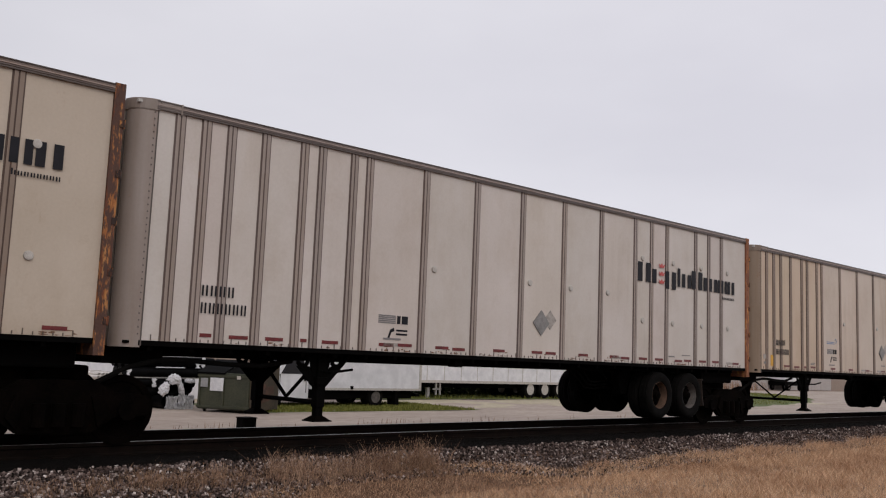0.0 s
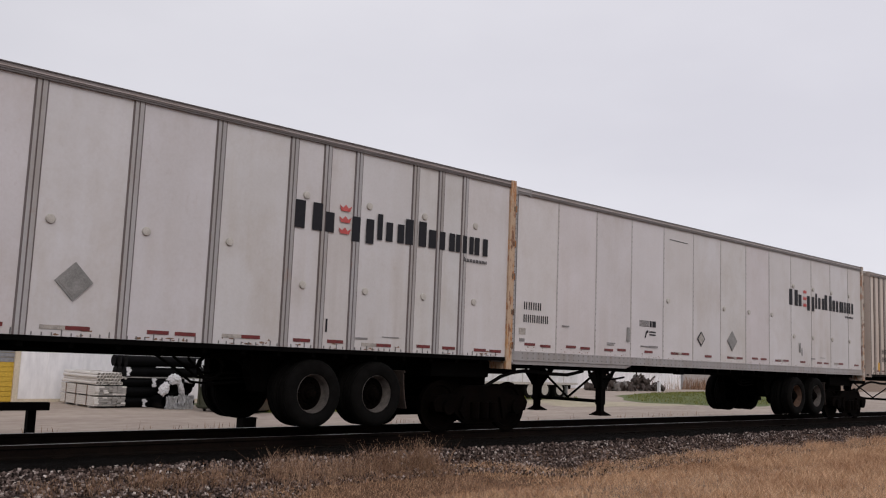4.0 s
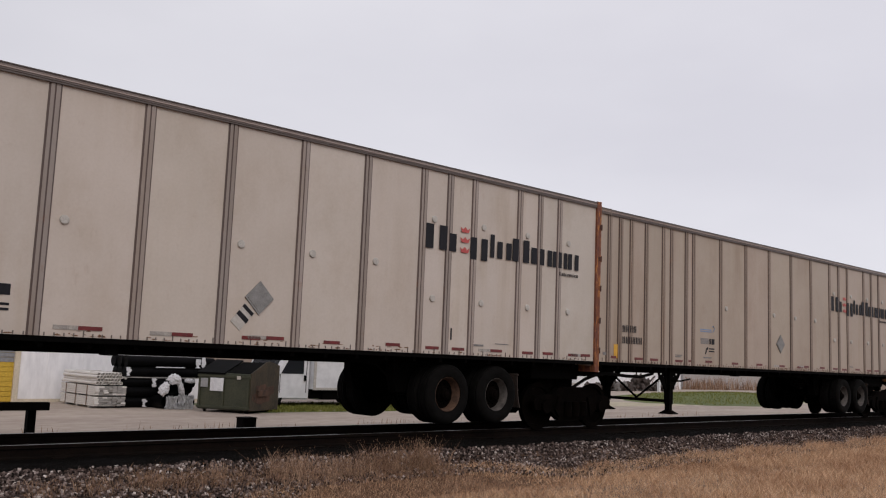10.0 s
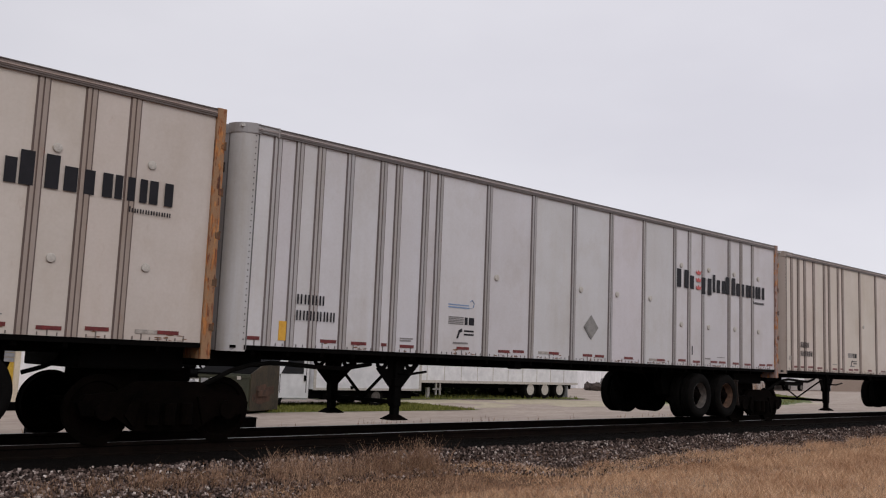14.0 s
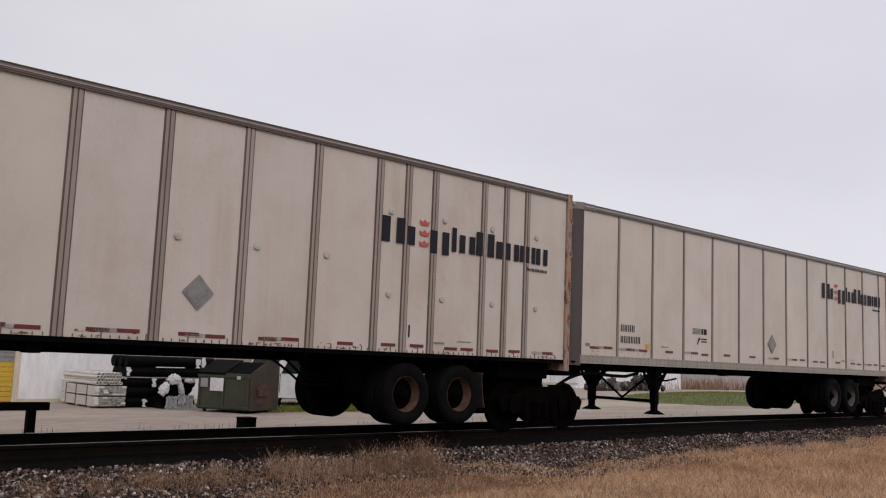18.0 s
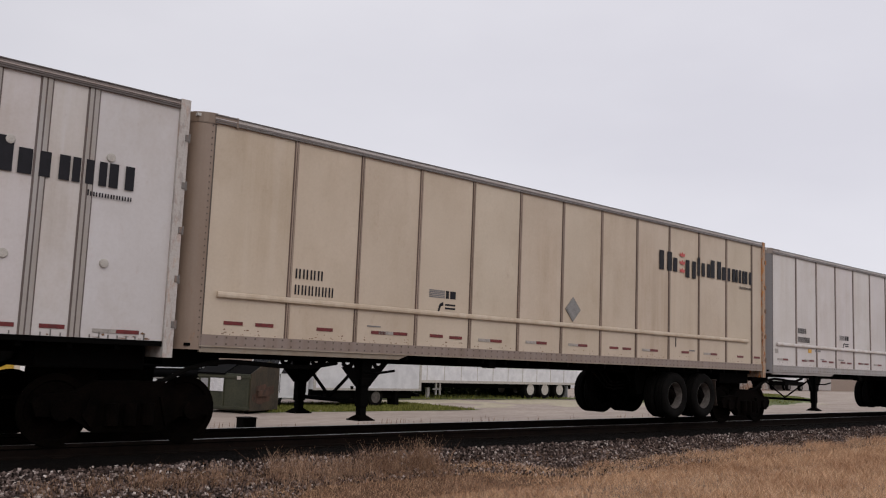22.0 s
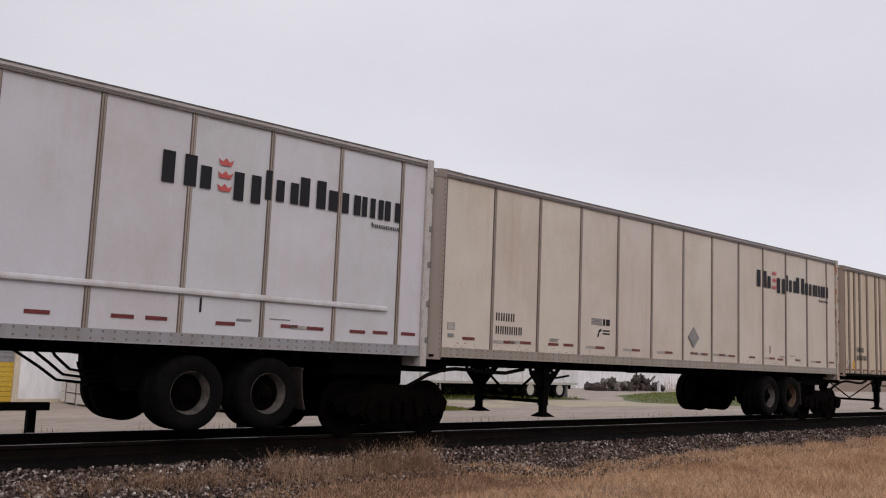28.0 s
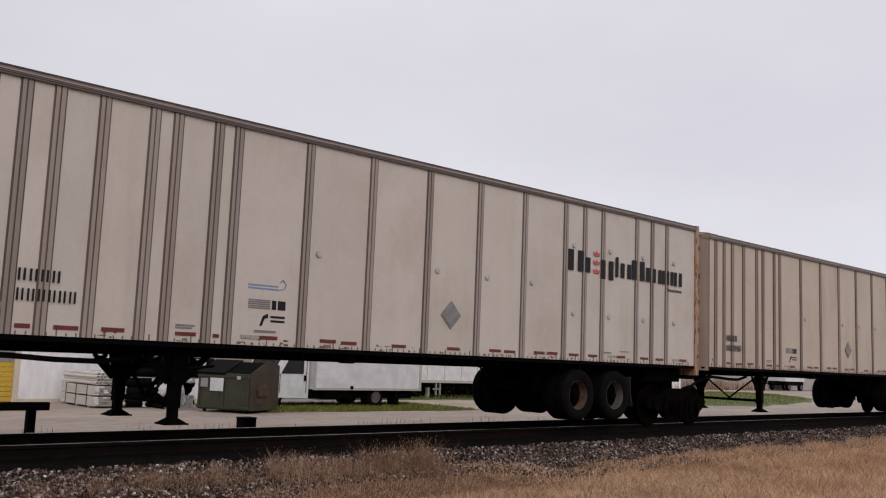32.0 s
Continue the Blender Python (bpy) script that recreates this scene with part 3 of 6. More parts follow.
# further small signs: x, z, width, height, turn, material
SIGNS = {
    1: [(8.54, 2.07, 0.26, 0.26, 45, PALETAPE)],
    5: [(8.02, 2.14, 0.18, 0.32, -35, CAP), (7.96, 2.20, 0.185, 0.05, -35, INK), (8.07, 2.07, 0.185, 0.05, -35, INK)],
    2: [(8.62, 2.12, 0.24, 0.24, 45, PALETAPE), (8.36, 1.60, 0.30, 0.03, 0, GREYINK)],
    17: [(2.3, 4.12, 0.9, 0.009, 2, GREYINK), (3.4, 2.9, 0.5, 0.010, -6, GREYINK), (1.3, 2.2, 0.4, 0.02, 0, GREYINK)],
    4: [(5.9, 4.12, 0.75, 0.014, 1, INK), (6.87, 1.96, 0.25, 0.25, 45, INK), (6.87, 1.96, 0.19, 0.19, 45, PALETAPE), (3.95, 1.92, 0.10, 0.30, 0, PLACARD), (1.85, 1.98, 0.22, 0.025, 0, GREYINK), (4.9, 1.70, 0.30, 0.03, 0, GREYINK), (11.95, 1.95, 0.06, 0.26, 0, PLACARD)],
    7: [(8.02, 1.72, 0.20, 0.34, 40, CAP), (8.02, 1.72, 0.205, 0.07, 40, INK), (8.10, 1.82, 0.205, 0.05, 40, INK)],
    14: [(12.15, 1.70, 0.06, 0.30, 0, PLACARD), (11.55, 1.62, 0.34, 0.02, 0, YELLOWTAPE), (13.15, 1.66, 0.22, 0.05, 0, INK), (13.2, 1.56, 0.40, 0.03, 0, GREYINK)],
    16: [(2.55, 1.88, 0.20, 0.10, 0, YELLOWTAPE), (3.05, 1.90, 0.34, 0.05, 0, GREYINK)],
    13: [(2.70, 1.70, 0.14, 0.10, 0, YELLOWTAPE)],
    20: [(4.60, 1.70, 0.99, 0.055, 0, PLACARD)],
}


def trailer(k, kind, label, paint, post, frame_tint, wear, nose=None, patch=False, blue=False, emb=True, lift=0.0, dia=None, axle=0.0, slide=0.0):
    """One highway trailer that rides on rail trucks. kind: ribbed, smooth, posted or belted."""
    t = thing("semi_trailer", (run(0) + place(k), 0, 0), label, "trailer", "trailers of the train")
    rng = random.Random(100 + k)
    paint = tuple(c * g for c, g in zip(paint, (0.955, 0.895, 0.875)))
    plain_side = kind != "ribbed"
    base = 1.45 if plain_side else FLOOR
    if kind == "ribbed":
        edges = [(NOSE + 0.3, NOSE + 0.3)] + RIBS + [(16.095, 16.095)]
    else:
        half = 0.006 if kind == "smooth" else 0.012
        edges = [(NOSE + 0.3, NOSE + 0.3)] + [(x - half, x + half) for x in EVEN[kind]] + [(16.095, 16.095)]
    nose = nose or tuple(0.92 * c for c in post)
    top = 0.115
    # wall panels, one between each two posts
    for i in range(len(edges) - 1):
        a, b = edges[i][1], edges[i + 1][0]
        if b - a < 0.03:
            continue
        me = stored((kind, "panel", i), lambda bm: upright(bm, a, b, 0.014 + (0.002 if i % 2 and kind == "smooth" else 0), 0.05, base, top), "wall_panel", PAINT)
        v = rng.uniform(0.965, 1.02)
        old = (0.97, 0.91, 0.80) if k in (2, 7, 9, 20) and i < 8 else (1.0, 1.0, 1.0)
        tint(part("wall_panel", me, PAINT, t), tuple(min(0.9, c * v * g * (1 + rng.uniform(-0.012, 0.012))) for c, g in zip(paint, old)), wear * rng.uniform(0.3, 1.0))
    for i, (a, b) in enumerate(edges[1:-1]):
        if kind == "ribbed":
            me = posts_of((kind, "post", i), lambda bm: hat(bm, a, b, base, top))
        elif kind == "smooth":
            me = stored((kind, "post", i), lambda bm: upright(bm, a - 0.012, b + 0.012, 0.009, 0.013, base, top), "wall_seam", POSTS)
        else:
            me = posts_of((kind, "post", i), lambda bm: hat(bm, a - 0.028, b + 0.028, base, top))
        v = rng.uniform(0.85, 1.1)
        tone = tuple((0.60 if k == 17 else 0.80) * c for c in paint) if kind == "smooth" else tuple(min(0.8, c * v) for c in post)
        tint(part("wall_seam" if kind == "smooth" else "wall_post", me, POSTS, t), tone, wear)

    def side_far(bm):
        upright(bm, NOSE + 0.3, 16.095, WIDE - 0.05, WIDE, base, top)
    tint(part("far_wall", stored((kind, "far"), side_far, "far_wall", PAINT), PAINT, t), paint, wear)

    def top_rail(bm):
        for y0, y1 in ((-0.014, 0.05), (WIDE - 0.05, WIDE + 0.014)):
            v = []
            for x in (NOSE + 0.28, LENGTH - 0.02):
                z = roof_z(x)
                v.append([bm.verts.new(c) for c in ((x, y0, z - top), (x, y1, z - top), (x, y1, z), (x, y0, z))])
            for i in range(4):
                bm.faces.new((v[0][i], v[0][(i + 1) % 4], v[1][(i + 1) % 4], v[1][i]))
            bm.faces.new(v[0]), bm.faces.new(v[1][::-1])
        bmesh.ops.recalc_face_normals(bm, faces=bm.faces[:])
    tint(part("top_rail", stored("top_rail", top_rail, "top_rail", ALU), ALU, t, "grey aluminium top rail"), tuple(0.30 * c + 0.40 * d for c, d in zip(post, (0.26, 0.195, 0.18))) if kind == "ribbed" else ((0.48, 0.46, 0.46) if kind == "belted" else (0.26, 0.225, 0.225)), wear)

    def bead(bm, dz):
        v = []
        for x in (NOSE + 0.28, LENGTH - 0.02):
            z = roof_z(x) - dz
            v.append([bm.verts.new(c) for c in ((x, -0.026, z - 0.014), (x, -0.012, z - 0.014), (x, -0.012, z), (x, -0.026, z))])
        for i in range(4):
            bm.faces.new((v[0][i], v[0][(i + 1) % 4], v[1][(i + 1) % 4], v[1][i]))
        bm.faces.new(v[0]), bm.faces.new(v[1])
        bmesh.ops.recalc_face_normals(bm, faces=bm.faces[:])
    # the brightest bead paints a highlight line; the others are darker tones
    for dz, bead_tone in ((0.002, 0.3), (0.050, 1.4), (0.075, 0.5), (0.104, 0.35)):
        tint(part("rail_bead", stored(("bead", dz), lambda bm: bead(bm, dz), "rail_bead", ALU), ALU, t), tuple(bead_tone * (0.40 * c + 0.55 * d) for c, d in zip(post, (0.28, 0.215, 0.205))) if kind == "ribbed" else tuple(bead_tone * c for c in (0.36, 0.33, 0.33)), wear)

    def roof(bm):
        v = [bm.verts.new((x, y, roof_z(x) - d)) for x, y, d in ((NOSE + 0.05, 0.06, 0.012), (LENGTH - 0.03, 0.06, 0.012), (LENGTH - 0.03, WIDE - 0.06, 0.012), (NOSE + 0.05, WIDE - 0.06, 0.012))]
        w = [bm.verts.new(a.co - Vector((0, 0, 0.04))) for a in v]
        bm.faces.new(v), bm.faces.new(w[::-1])
        for i in range(4):
            bm.faces.new((v[i], w[i], w[(i + 1) % 4], v[(i + 1) % 4]))
        bmesh.ops.recalc_face_normals(bm, faces=bm.faces[:])
    tint(part("roof", stored("roof", roof, "roof", ALU), ALU, t), (0.55, 0.55, 0.55), wear)

    def bottom_rail(bm):
        if plain_side:
            box(bm, NOSE + 0.28, 16.095, -0.004, 0.05, 1.30, base)
        else:
            box(bm, NOSE + 0.28, 16.095, 0.0, 0.05, 1.262, base)
    # ribbed walls get a black rail: shade below the wall, in its colour
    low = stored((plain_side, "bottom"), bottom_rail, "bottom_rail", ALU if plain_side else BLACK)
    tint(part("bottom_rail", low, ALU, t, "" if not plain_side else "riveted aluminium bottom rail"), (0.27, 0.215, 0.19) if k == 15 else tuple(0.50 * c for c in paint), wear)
    tint(part("bottom_rail", low, ALU, t), tuple(0.72 * c for c in paint), wear).location.y = WIDE - 0.05
    if plain_side:
        lip = stored("rail_lip", lambda bm: box(bm, NOSE + 0.28, 16.095, -0.016, 0.006, 1.283, 1.299), "rail_lip", ALU)
        tint(part("rail_lip", lip, ALU, t), tuple(0.6 * c for c in paint), wear)
    if kind in ("smooth", "belted"):
        skirt = stored("front_skirt", lambda bm: prism(bm, [(NOSE + 0.3, 1.21), (3.9, 1.21), (4.15, 1.30), (NOSE + 0.3, 1.30)], 0.008, 0.05), "front_skirt", ALU)
        tint(part("front_skirt", skirt, ALU, t), tuple(0.5 * c for c in paint), wear)

    def front(bm):
        upright(bm, NOSE, NOSE + 0.04, 0.28, WIDE - 0.28, 1.25, 0.02)
    # paint darkened here to carry the shade of the gap between trailers
    tint(part("front_wall", stored("front", front, "front_wall", PAINT), PAINT, t), tuple(0.75 * c for c in paint), wear)
    tint(part("corner_post", stored("corner", lambda bm: corner(bm, 1.24, 0.05), "corner_post", POSTS, True), POSTS, t, "rounded grimy front corner post"), nose, wear)

    def far_corner(bm):
        corner(bm, 1.24, 0.05)
        for v in bm.verts:
            v.co.y = WIDE - v.co.y
        bmesh.ops.reverse_faces(bm, faces=bm.faces[:])
    tint(part("corner_post", stored("far_corner", far_corner, "corner_post", POSTS, True), POSTS, t), nose, wear)

    def nose_seams(bm):
        upright(bm, NOSE + 0.298, NOSE + 0.316, -0.004, 0.012, 1.26, 0.11)
        upright(bm, NOSE - 0.006, NOSE + 0.002, 0.276, 0.296, 1.24, 0.06)
        for i in range(34):
            box(bm, NOSE + 0.255, NOSE + 0.268, -0.006, 0.006, 1.40 + 0.088 * i, 1.418 + 0.088 * i)
    o = part("nose_seam", stored("nose_seams", nose_seams, "nose_seam", POSTS), POSTS, t)
    tagged(tint(o, tuple(0.30 * c for c in post), wear), kind="stuff")

    def header_cap(bm):
        corner(bm, roof_z(0.3) - 0.125, -0.012, 0.335, 0.06)
        corner(bm, roof_z(0.3) - 0.135, 0.118, 0.345, 0.05)
        corner(bm, roof_z(0.3) - 0.045, 0.030, 0.345, 0.05)
        for v in bm.verts:
            v.co.x -= 0.016
            v.co.y -= 0.020
        box(bm, NOSE - 0.012, NOSE + 0.05, 0.36, WIDE - 0.36, roof_z(0.3) - 0.125, roof_z(0.3) + 0.010)
        upright(bm, NOSE + 0.33, NOSE + 0.62, -0.020, 0.02, roof_z(0.3) - 0.120, -0.006)
        upright(bm, NOSE + 0.615, NOSE + 0.64, -0.028, 0.02, roof_z(0.3) - 0.135, -0.010)
    tint(part("front_header", stored("front_header", header_cap, "front_header", ALU), ALU, t), tuple(0.78 * c for c in post), wear)
    # on the front wall, the smaller wordmark as bars
    def nose_mark(bm):
        for a, b, lo, hi in word_bars():
            if a > 2.5:
                box(bm, NOSE - 0.005, NOSE, 2.15 - b * 0.45, 2.15 - a * 0.45, 3.78 + lo * 0.2, 3.78 + hi * 0.2)
    part("nose_wordmark", stored("nose_mark", nose_mark, "nose_wordmark", INK), INK, t, "dark blocks of a wordmark")

    rusty = 0.25 if sum(frame_tint) > 1.4 else 0.8 if sum(frame_tint) > 0.9 else 1.0

    def rear(bm):
        for y0, y1 in ((-0.03, 0.12), (WIDE - 0.12, WIDE + 0.03)):
            upright(bm, 16.097, LENGTH, y0, y1, 1.12, -0.012)
        box(bm, 16.115, LENGTH, 0.1, WIDE - 0.1, roof_z(16) - 0.14, roof_z(16) + 0.01)
        box(bm, 16.115, LENGTH, 0.1, WIDE - 0.1, 1.12, 1.34)
    tint(part("rear_frame", stored("rear", rear, "rear_frame", FRAME), FRAME, t, "rusty steel rear door frame"), frame_tint, rusty)

    def doors(bm):
        for y0, y1 in ((0.125, 1.295), (1.305, WIDE - 0.125)):
            box(bm, 16.135, 16.215, y0, y1, 1.345, roof_z(16) - 0.145)
        for y in (0.5, 0.9, 1.7, 2.1):
            rod(bm, (16.235, y, 1.2), (16.235, y, 4.3), 0.018, 8)
    tint(part("rear_doors", stored("doors", doors, "rear_doors", PAINT), PAINT, t), tuple(0.9 * c for c in paint), wear)
    hinge = stored("hinge", lambda bm: (box(bm, LENGTH - 0.05, LENGTH + 0.012, -0.042, -0.028, -0.045, 0.045, 0.006), rod(bm, (LENGTH + 0.010, -0.035, -0.06), (LENGTH + 0.010, -0.035, 0.06), 0.014, 8)), "hinge", FRAME)
    for z in (1.55, 2.15, 2.8, 3.4, 4.05):
        h = tint(part("hinge", hinge, FRAME, t), tuple(0.35 * c for c in frame_tint), rusty)
        h.location.z = z
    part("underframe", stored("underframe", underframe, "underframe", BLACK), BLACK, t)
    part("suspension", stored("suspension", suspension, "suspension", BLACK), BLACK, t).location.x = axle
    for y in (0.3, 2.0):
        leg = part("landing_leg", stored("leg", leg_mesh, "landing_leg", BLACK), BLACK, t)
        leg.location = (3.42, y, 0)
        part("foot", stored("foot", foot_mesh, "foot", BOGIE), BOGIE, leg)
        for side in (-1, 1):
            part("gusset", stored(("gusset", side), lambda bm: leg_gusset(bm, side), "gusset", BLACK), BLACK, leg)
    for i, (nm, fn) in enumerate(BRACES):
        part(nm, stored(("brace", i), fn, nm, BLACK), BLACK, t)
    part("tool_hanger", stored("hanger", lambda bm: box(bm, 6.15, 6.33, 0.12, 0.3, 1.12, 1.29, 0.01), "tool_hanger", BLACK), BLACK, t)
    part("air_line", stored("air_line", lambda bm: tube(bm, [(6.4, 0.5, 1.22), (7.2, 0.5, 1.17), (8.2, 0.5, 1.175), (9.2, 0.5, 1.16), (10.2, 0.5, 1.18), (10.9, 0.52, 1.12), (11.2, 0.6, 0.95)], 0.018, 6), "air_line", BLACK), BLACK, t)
    part("air_hose", stored("hose", lambda bm: tube(bm, HOSE, 0.034), "air_hose", RUBBER, True), RUBBER, t)
    if rng.random() < 0.75:
        d = rng.uniform(-0.1, 0.1)
        sag = rng.choice((0.62, 0.75, 0.88))
        for i in range(3):
            z = sag + 0.07 * i
            loop = [(9.3 + 0.5 * i, 0.9, 1.22), (9.9 + 0.25 * i, 0.9, 1.16), (10.25 + 0.1 * i, 0.92, z + 0.2), (10.5 + 0.08 * i, 0.94, z + 0.03), (10.85, 0.96, z), (11.25, 1.0, z + 0.03), (11.7, 1.05, z + 0.05)]
            bm = bmesh.new()
            tube(bm, loop, 0.020, 6)
            part("brake_hose", bm, RUBBER, t, "", True).location.x = d + axle
    if k in (3, 6, 8, 11, 16, 20):
        coil = stored("coil", lambda bm: tube(bm, [(10.62 + (0.19 + 0.01 * i / 12) * math.cos(i * 0.5236), 0.70 + 0.004 * i, 1.00 + 0.17 * math.sin(i * 0.5236)) for i in range(27)], 0.018, 6), "hose_coil", RUBBER, True)
        part("hose_coil", coil, RUBBER, t).location.x = axle
    for x in (11.98, 13.20):
        for y, flip in ((0.05, 0), (0.335, 0), (WIDE - 0.05, 1), (WIDE - 0.335, 1)):
            ty = part("tyre", stored("tyre", tyre_mesh, "tyre", RUBBER, True), RUBBER, t, "black road tyre held clear of the rails" if y < 0.1 else "")
            ty.matrix_basis = pose(x + axle, y, 0.66, 0, 0, 180 * flip)
            if y in (0.05, WIDE - 0.05):
                rusty = rng.random() < 0.40
                part("rim", stored("rim_rusty" if rusty else "rim", rim_mesh, "rim", RIM_RUST if rusty else RIM, True), RIM, ty)
                part("hub", stored("hub", hub_mesh, "hub", BOGIE, True), BOGIE, ty)
                part("hub_cap", stored("hub_cap", lambda bm: lathe(bm, [(0.058, 0.06), (0.055, 0.035), (0.03, 0.028)], (0, 0, 0), 14), "hub_cap", BOGIE, True), BOGIE, ty)
    if k not in (9, 14):
        flap = stored("flap", flap_mesh, "mud_flap", FLAP, True)
        part("mud_flap", flap, FLAP, t, "dusty rubber mud flap").location.x = axle
        part("mud_flap", flap, FLAP, t, "dusty rubber mud flap").location = (axle, WIDE - 0.66, 0)

    # lettering, tape, placard and caps
    face = -0.005 if kind == "ribbed" else (0.006 if kind == "smooth" else -0.005)
    flat = 0.008
    lx, lz, lh, ls = {"ribbed": (11.47, 3.09, 0.42, 1.03), "smooth": (11.42, 3.08, 0.43, 1.04), "posted": (11.45, 3.42, 0.43, 1.05), "belted": (11.45, 3.42, 0.43, 1.04)}[kind]
    for i, (a, b, lo, hi) in enumerate(word_bars()):
        me = stored((kind, "word", i), lambda bm: box(bm, lx + a * ls, lx + b * ls, 0, 0.004, lz + lo * lh, lz + (hi - 0.01) * lh), "wordmark_bar", INK)
        part("wordmark_bar", me, INK, t, "" if i else "dark navy bar of a wordmark").location = (slide, face - 0.004, lift)
    for i in range(3):
        me = stored((kind, "red_mark", i), lambda bm: red_marks(bm, lx, lz, lh, ls, i), "red_mark", REDMARK)
        part("red_mark", me, REDMARK, t).location = (slide, face - 0.004, lift)
    o = part("small_wordmark", stored((kind, "service"), lambda bm: service(bm, lx, lz, lh, ls), "small_wordmark", INK), INK, t)
    o.location = (slide, face - 0.004, lift)
    tagged(o, kind="stuff")
    bx, bz = {"ribbed": (1.18, 1.73), "smooth": (0.62, 1.99), "posted": (1.71, 1.74), "belted": (1.83, 2.10)}[kind]
    o = part("fleet_mark", stored((kind, "marks"), lambda bm: mark_rows(bm, bx, bz, 0.74, 0.38), "fleet_mark", INK), INK, t, "two rows of small dark bars")
    o.location.y = face - 0.004 if kind == "ribbed" else flat - 0.004
    tagged(o, kind="stuff")
    rise = 0.07 if blue else 0.0
    if emb:
        ex, ez = {"ribbed": (4.30, 1.78), "smooth": (4.37, 2.12), "posted": (4.52, 2.06), "belted": (4.52, 2.27)}[kind]
        part("grey_emblem", stored((kind, "emblem"), lambda bm: emblem(bm, ex, ez), "grey_emblem", GREYINK), GREYINK, t).location = (0, flat, rise)
        part("dark_emblem", stored((kind, "emblem2"), lambda bm: emblem_dark(bm, ex, ez), "dark_emblem", INK), INK, t).location = (0, flat, rise)
    if blue:
        part("blue_mark", stored("blue", lambda bm: blue_mark(bm, 4.28, 2.06), "blue_mark", BLUEINK), BLUEINK, t, "faded blue line emblem").location = (0, flat, rise)
    if patch:
        part("yellow_patch", stored("patch", lambda bm: box(bm, 0.90, 1.08, 0.005, 0.012, 1.42, 1.70), "yellow_patch", YELLOWTAPE), YELLOWTAPE, t, "small yellow rectangle").location.y = 0.0
    dz = dia or {"ribbed": 2.0, "smooth": 1.97, "posted": 1.98, "belted": 2.32}[kind]

    def placard(bm):
        prism(bm, [(0, -0.24), (0.235, 0), (0, 0.24), (-0.235, 0)], -0.012, 0.006)
        prism(bm, [(0, -0.20), (0.195, 0), (0, 0.20), (-0.195, 0)], -0.018, -0.011)
    o = part("placard_holder", stored("placard", placard, "placard_holder", PLACARD), PLACARD, t, "grey diamond placard holder")
    o.location = ({"ribbed": 8.27, "smooth": 8.30}.get(kind, 8.37), 0.004, dz)
    # reflective tape low on the wall
    red = stored("red_tape", lambda bm: box(bm, 0, 0.30, 0.004, 0.010, -0.025, 0.025), "red_tape", REDTAPE)
    pale = stored("pale_tape", lambda bm: box(bm, 0, 0.30, 0.004, 0.010, -0.025, 0.025), "pale_tape", PALETAPE)
    tz = {"ribbed": 1.435, "smooth": 1.58, "posted": 1.61, "belted": 1.62}[kind]
    for i in range(len(edges) - 1):
        a, b = edges[i][1], edges[i + 1][0]
        if b - a < 0.3:
            if b - a > 0.1 and rng.random() < 0.6:
                o = part("red_tape", red, REDTAPE, t)
                o.location, o.scale = (a + 0.03, 0, tz), ((b - a - 0.06) / 0.3, 1, 1)
            continue
        both = rng.random() < 0.45
        spots = ((0.25, 0.62) if both else (0.42,)) if b - a > 0.9 else (0.2,)
        for s_ in spots:
            o = part("red_tape", red, REDTAPE, t)
            o.location = (min(a + s_ * (b - a), b - 0.32), 0, tz + rng.uniform(-0.012, 0.012))
            if rng.random() < 0.5 and o.location.x - 0.31 > a:
                q = part("pale_tape", pale, PALETAPE, t)
                q.location = (o.location.x - 0.305, 0, o.location.z)
    # small unreadable notices, as plain bars and patches
    notices = [(0.50, 0.68, 1.60, 1.72, PALETAPE), (0.52, 0.66, 1.47, 1.53, GREYINK), (3.22, 3.50, 1.545, 1.565, GREYINK), (3.22, 3.46, 1.51, 1.53, GREYINK), (4.42, 4.78, 1.52, 1.55, GREYINK), (12.08, 12.11, 1.58, 1.78, INK), (12.66, 12.90, 1.50, 1.53, GREYINK), (13.2, 13.55, 1.55, 1.565, GREYINK)]
    for i, (x0, x1, z0, z1, mt) in enumerate(notices):
        if rng.random() < 0.7:
            me = stored(("note", i), lambda bm: box(bm, x0, x1, 0.004, 0.010, z0, z1), "small_notice", mt)
            part("small_notice", me, mt, t).location.z = 0.0 if kind == "ribbed" else 0.16
    if k == 9:
        def holder(bm):
            for x0, x1, z0, z1 in ((0, 0.22, 0, 0.025), (0, 0.22, 0.135, 0.16), (0, 0.025, 0.02, 0.14), (0.195, 0.22, 0.02, 0.14)):
                box(bm, x0, x1, -0.002, 0.012, z0, z1)
        part("document_holder", stored("holder", holder, "document_holder", INK), INK, t, "thin black frame for papers").location = (10.55, 0.0, 1.58)
    if k in (6, 20):
        me = stored("rear_band", lambda bm: box(bm, 15.08, 15.95, 0.003, 0.010, 1.62, 1.70), "grey_band", GREYINK)
        part("grey_band", me, GREYINK, t)
    if kind in ("ribbed", "smooth"):
        caps = [(5.44, 2.74), (7.90, 2.73), (9.12, 2.73), (10.34, 2.74), (11.60, 2.25), (12.78, 2.25), (14.02, 2.26), (15.22, 2.26), (11.58, 3.59), (12.79, 3.60), (13.98, 3.60), (15.20, 3.60)]
        me = stored("dial", dial, "round_cap", CAP, True)
        for x, z in caps:
            o = part("round_cap", me, CAP, t)
            o.location = (x + 0.02, 0.014, z)
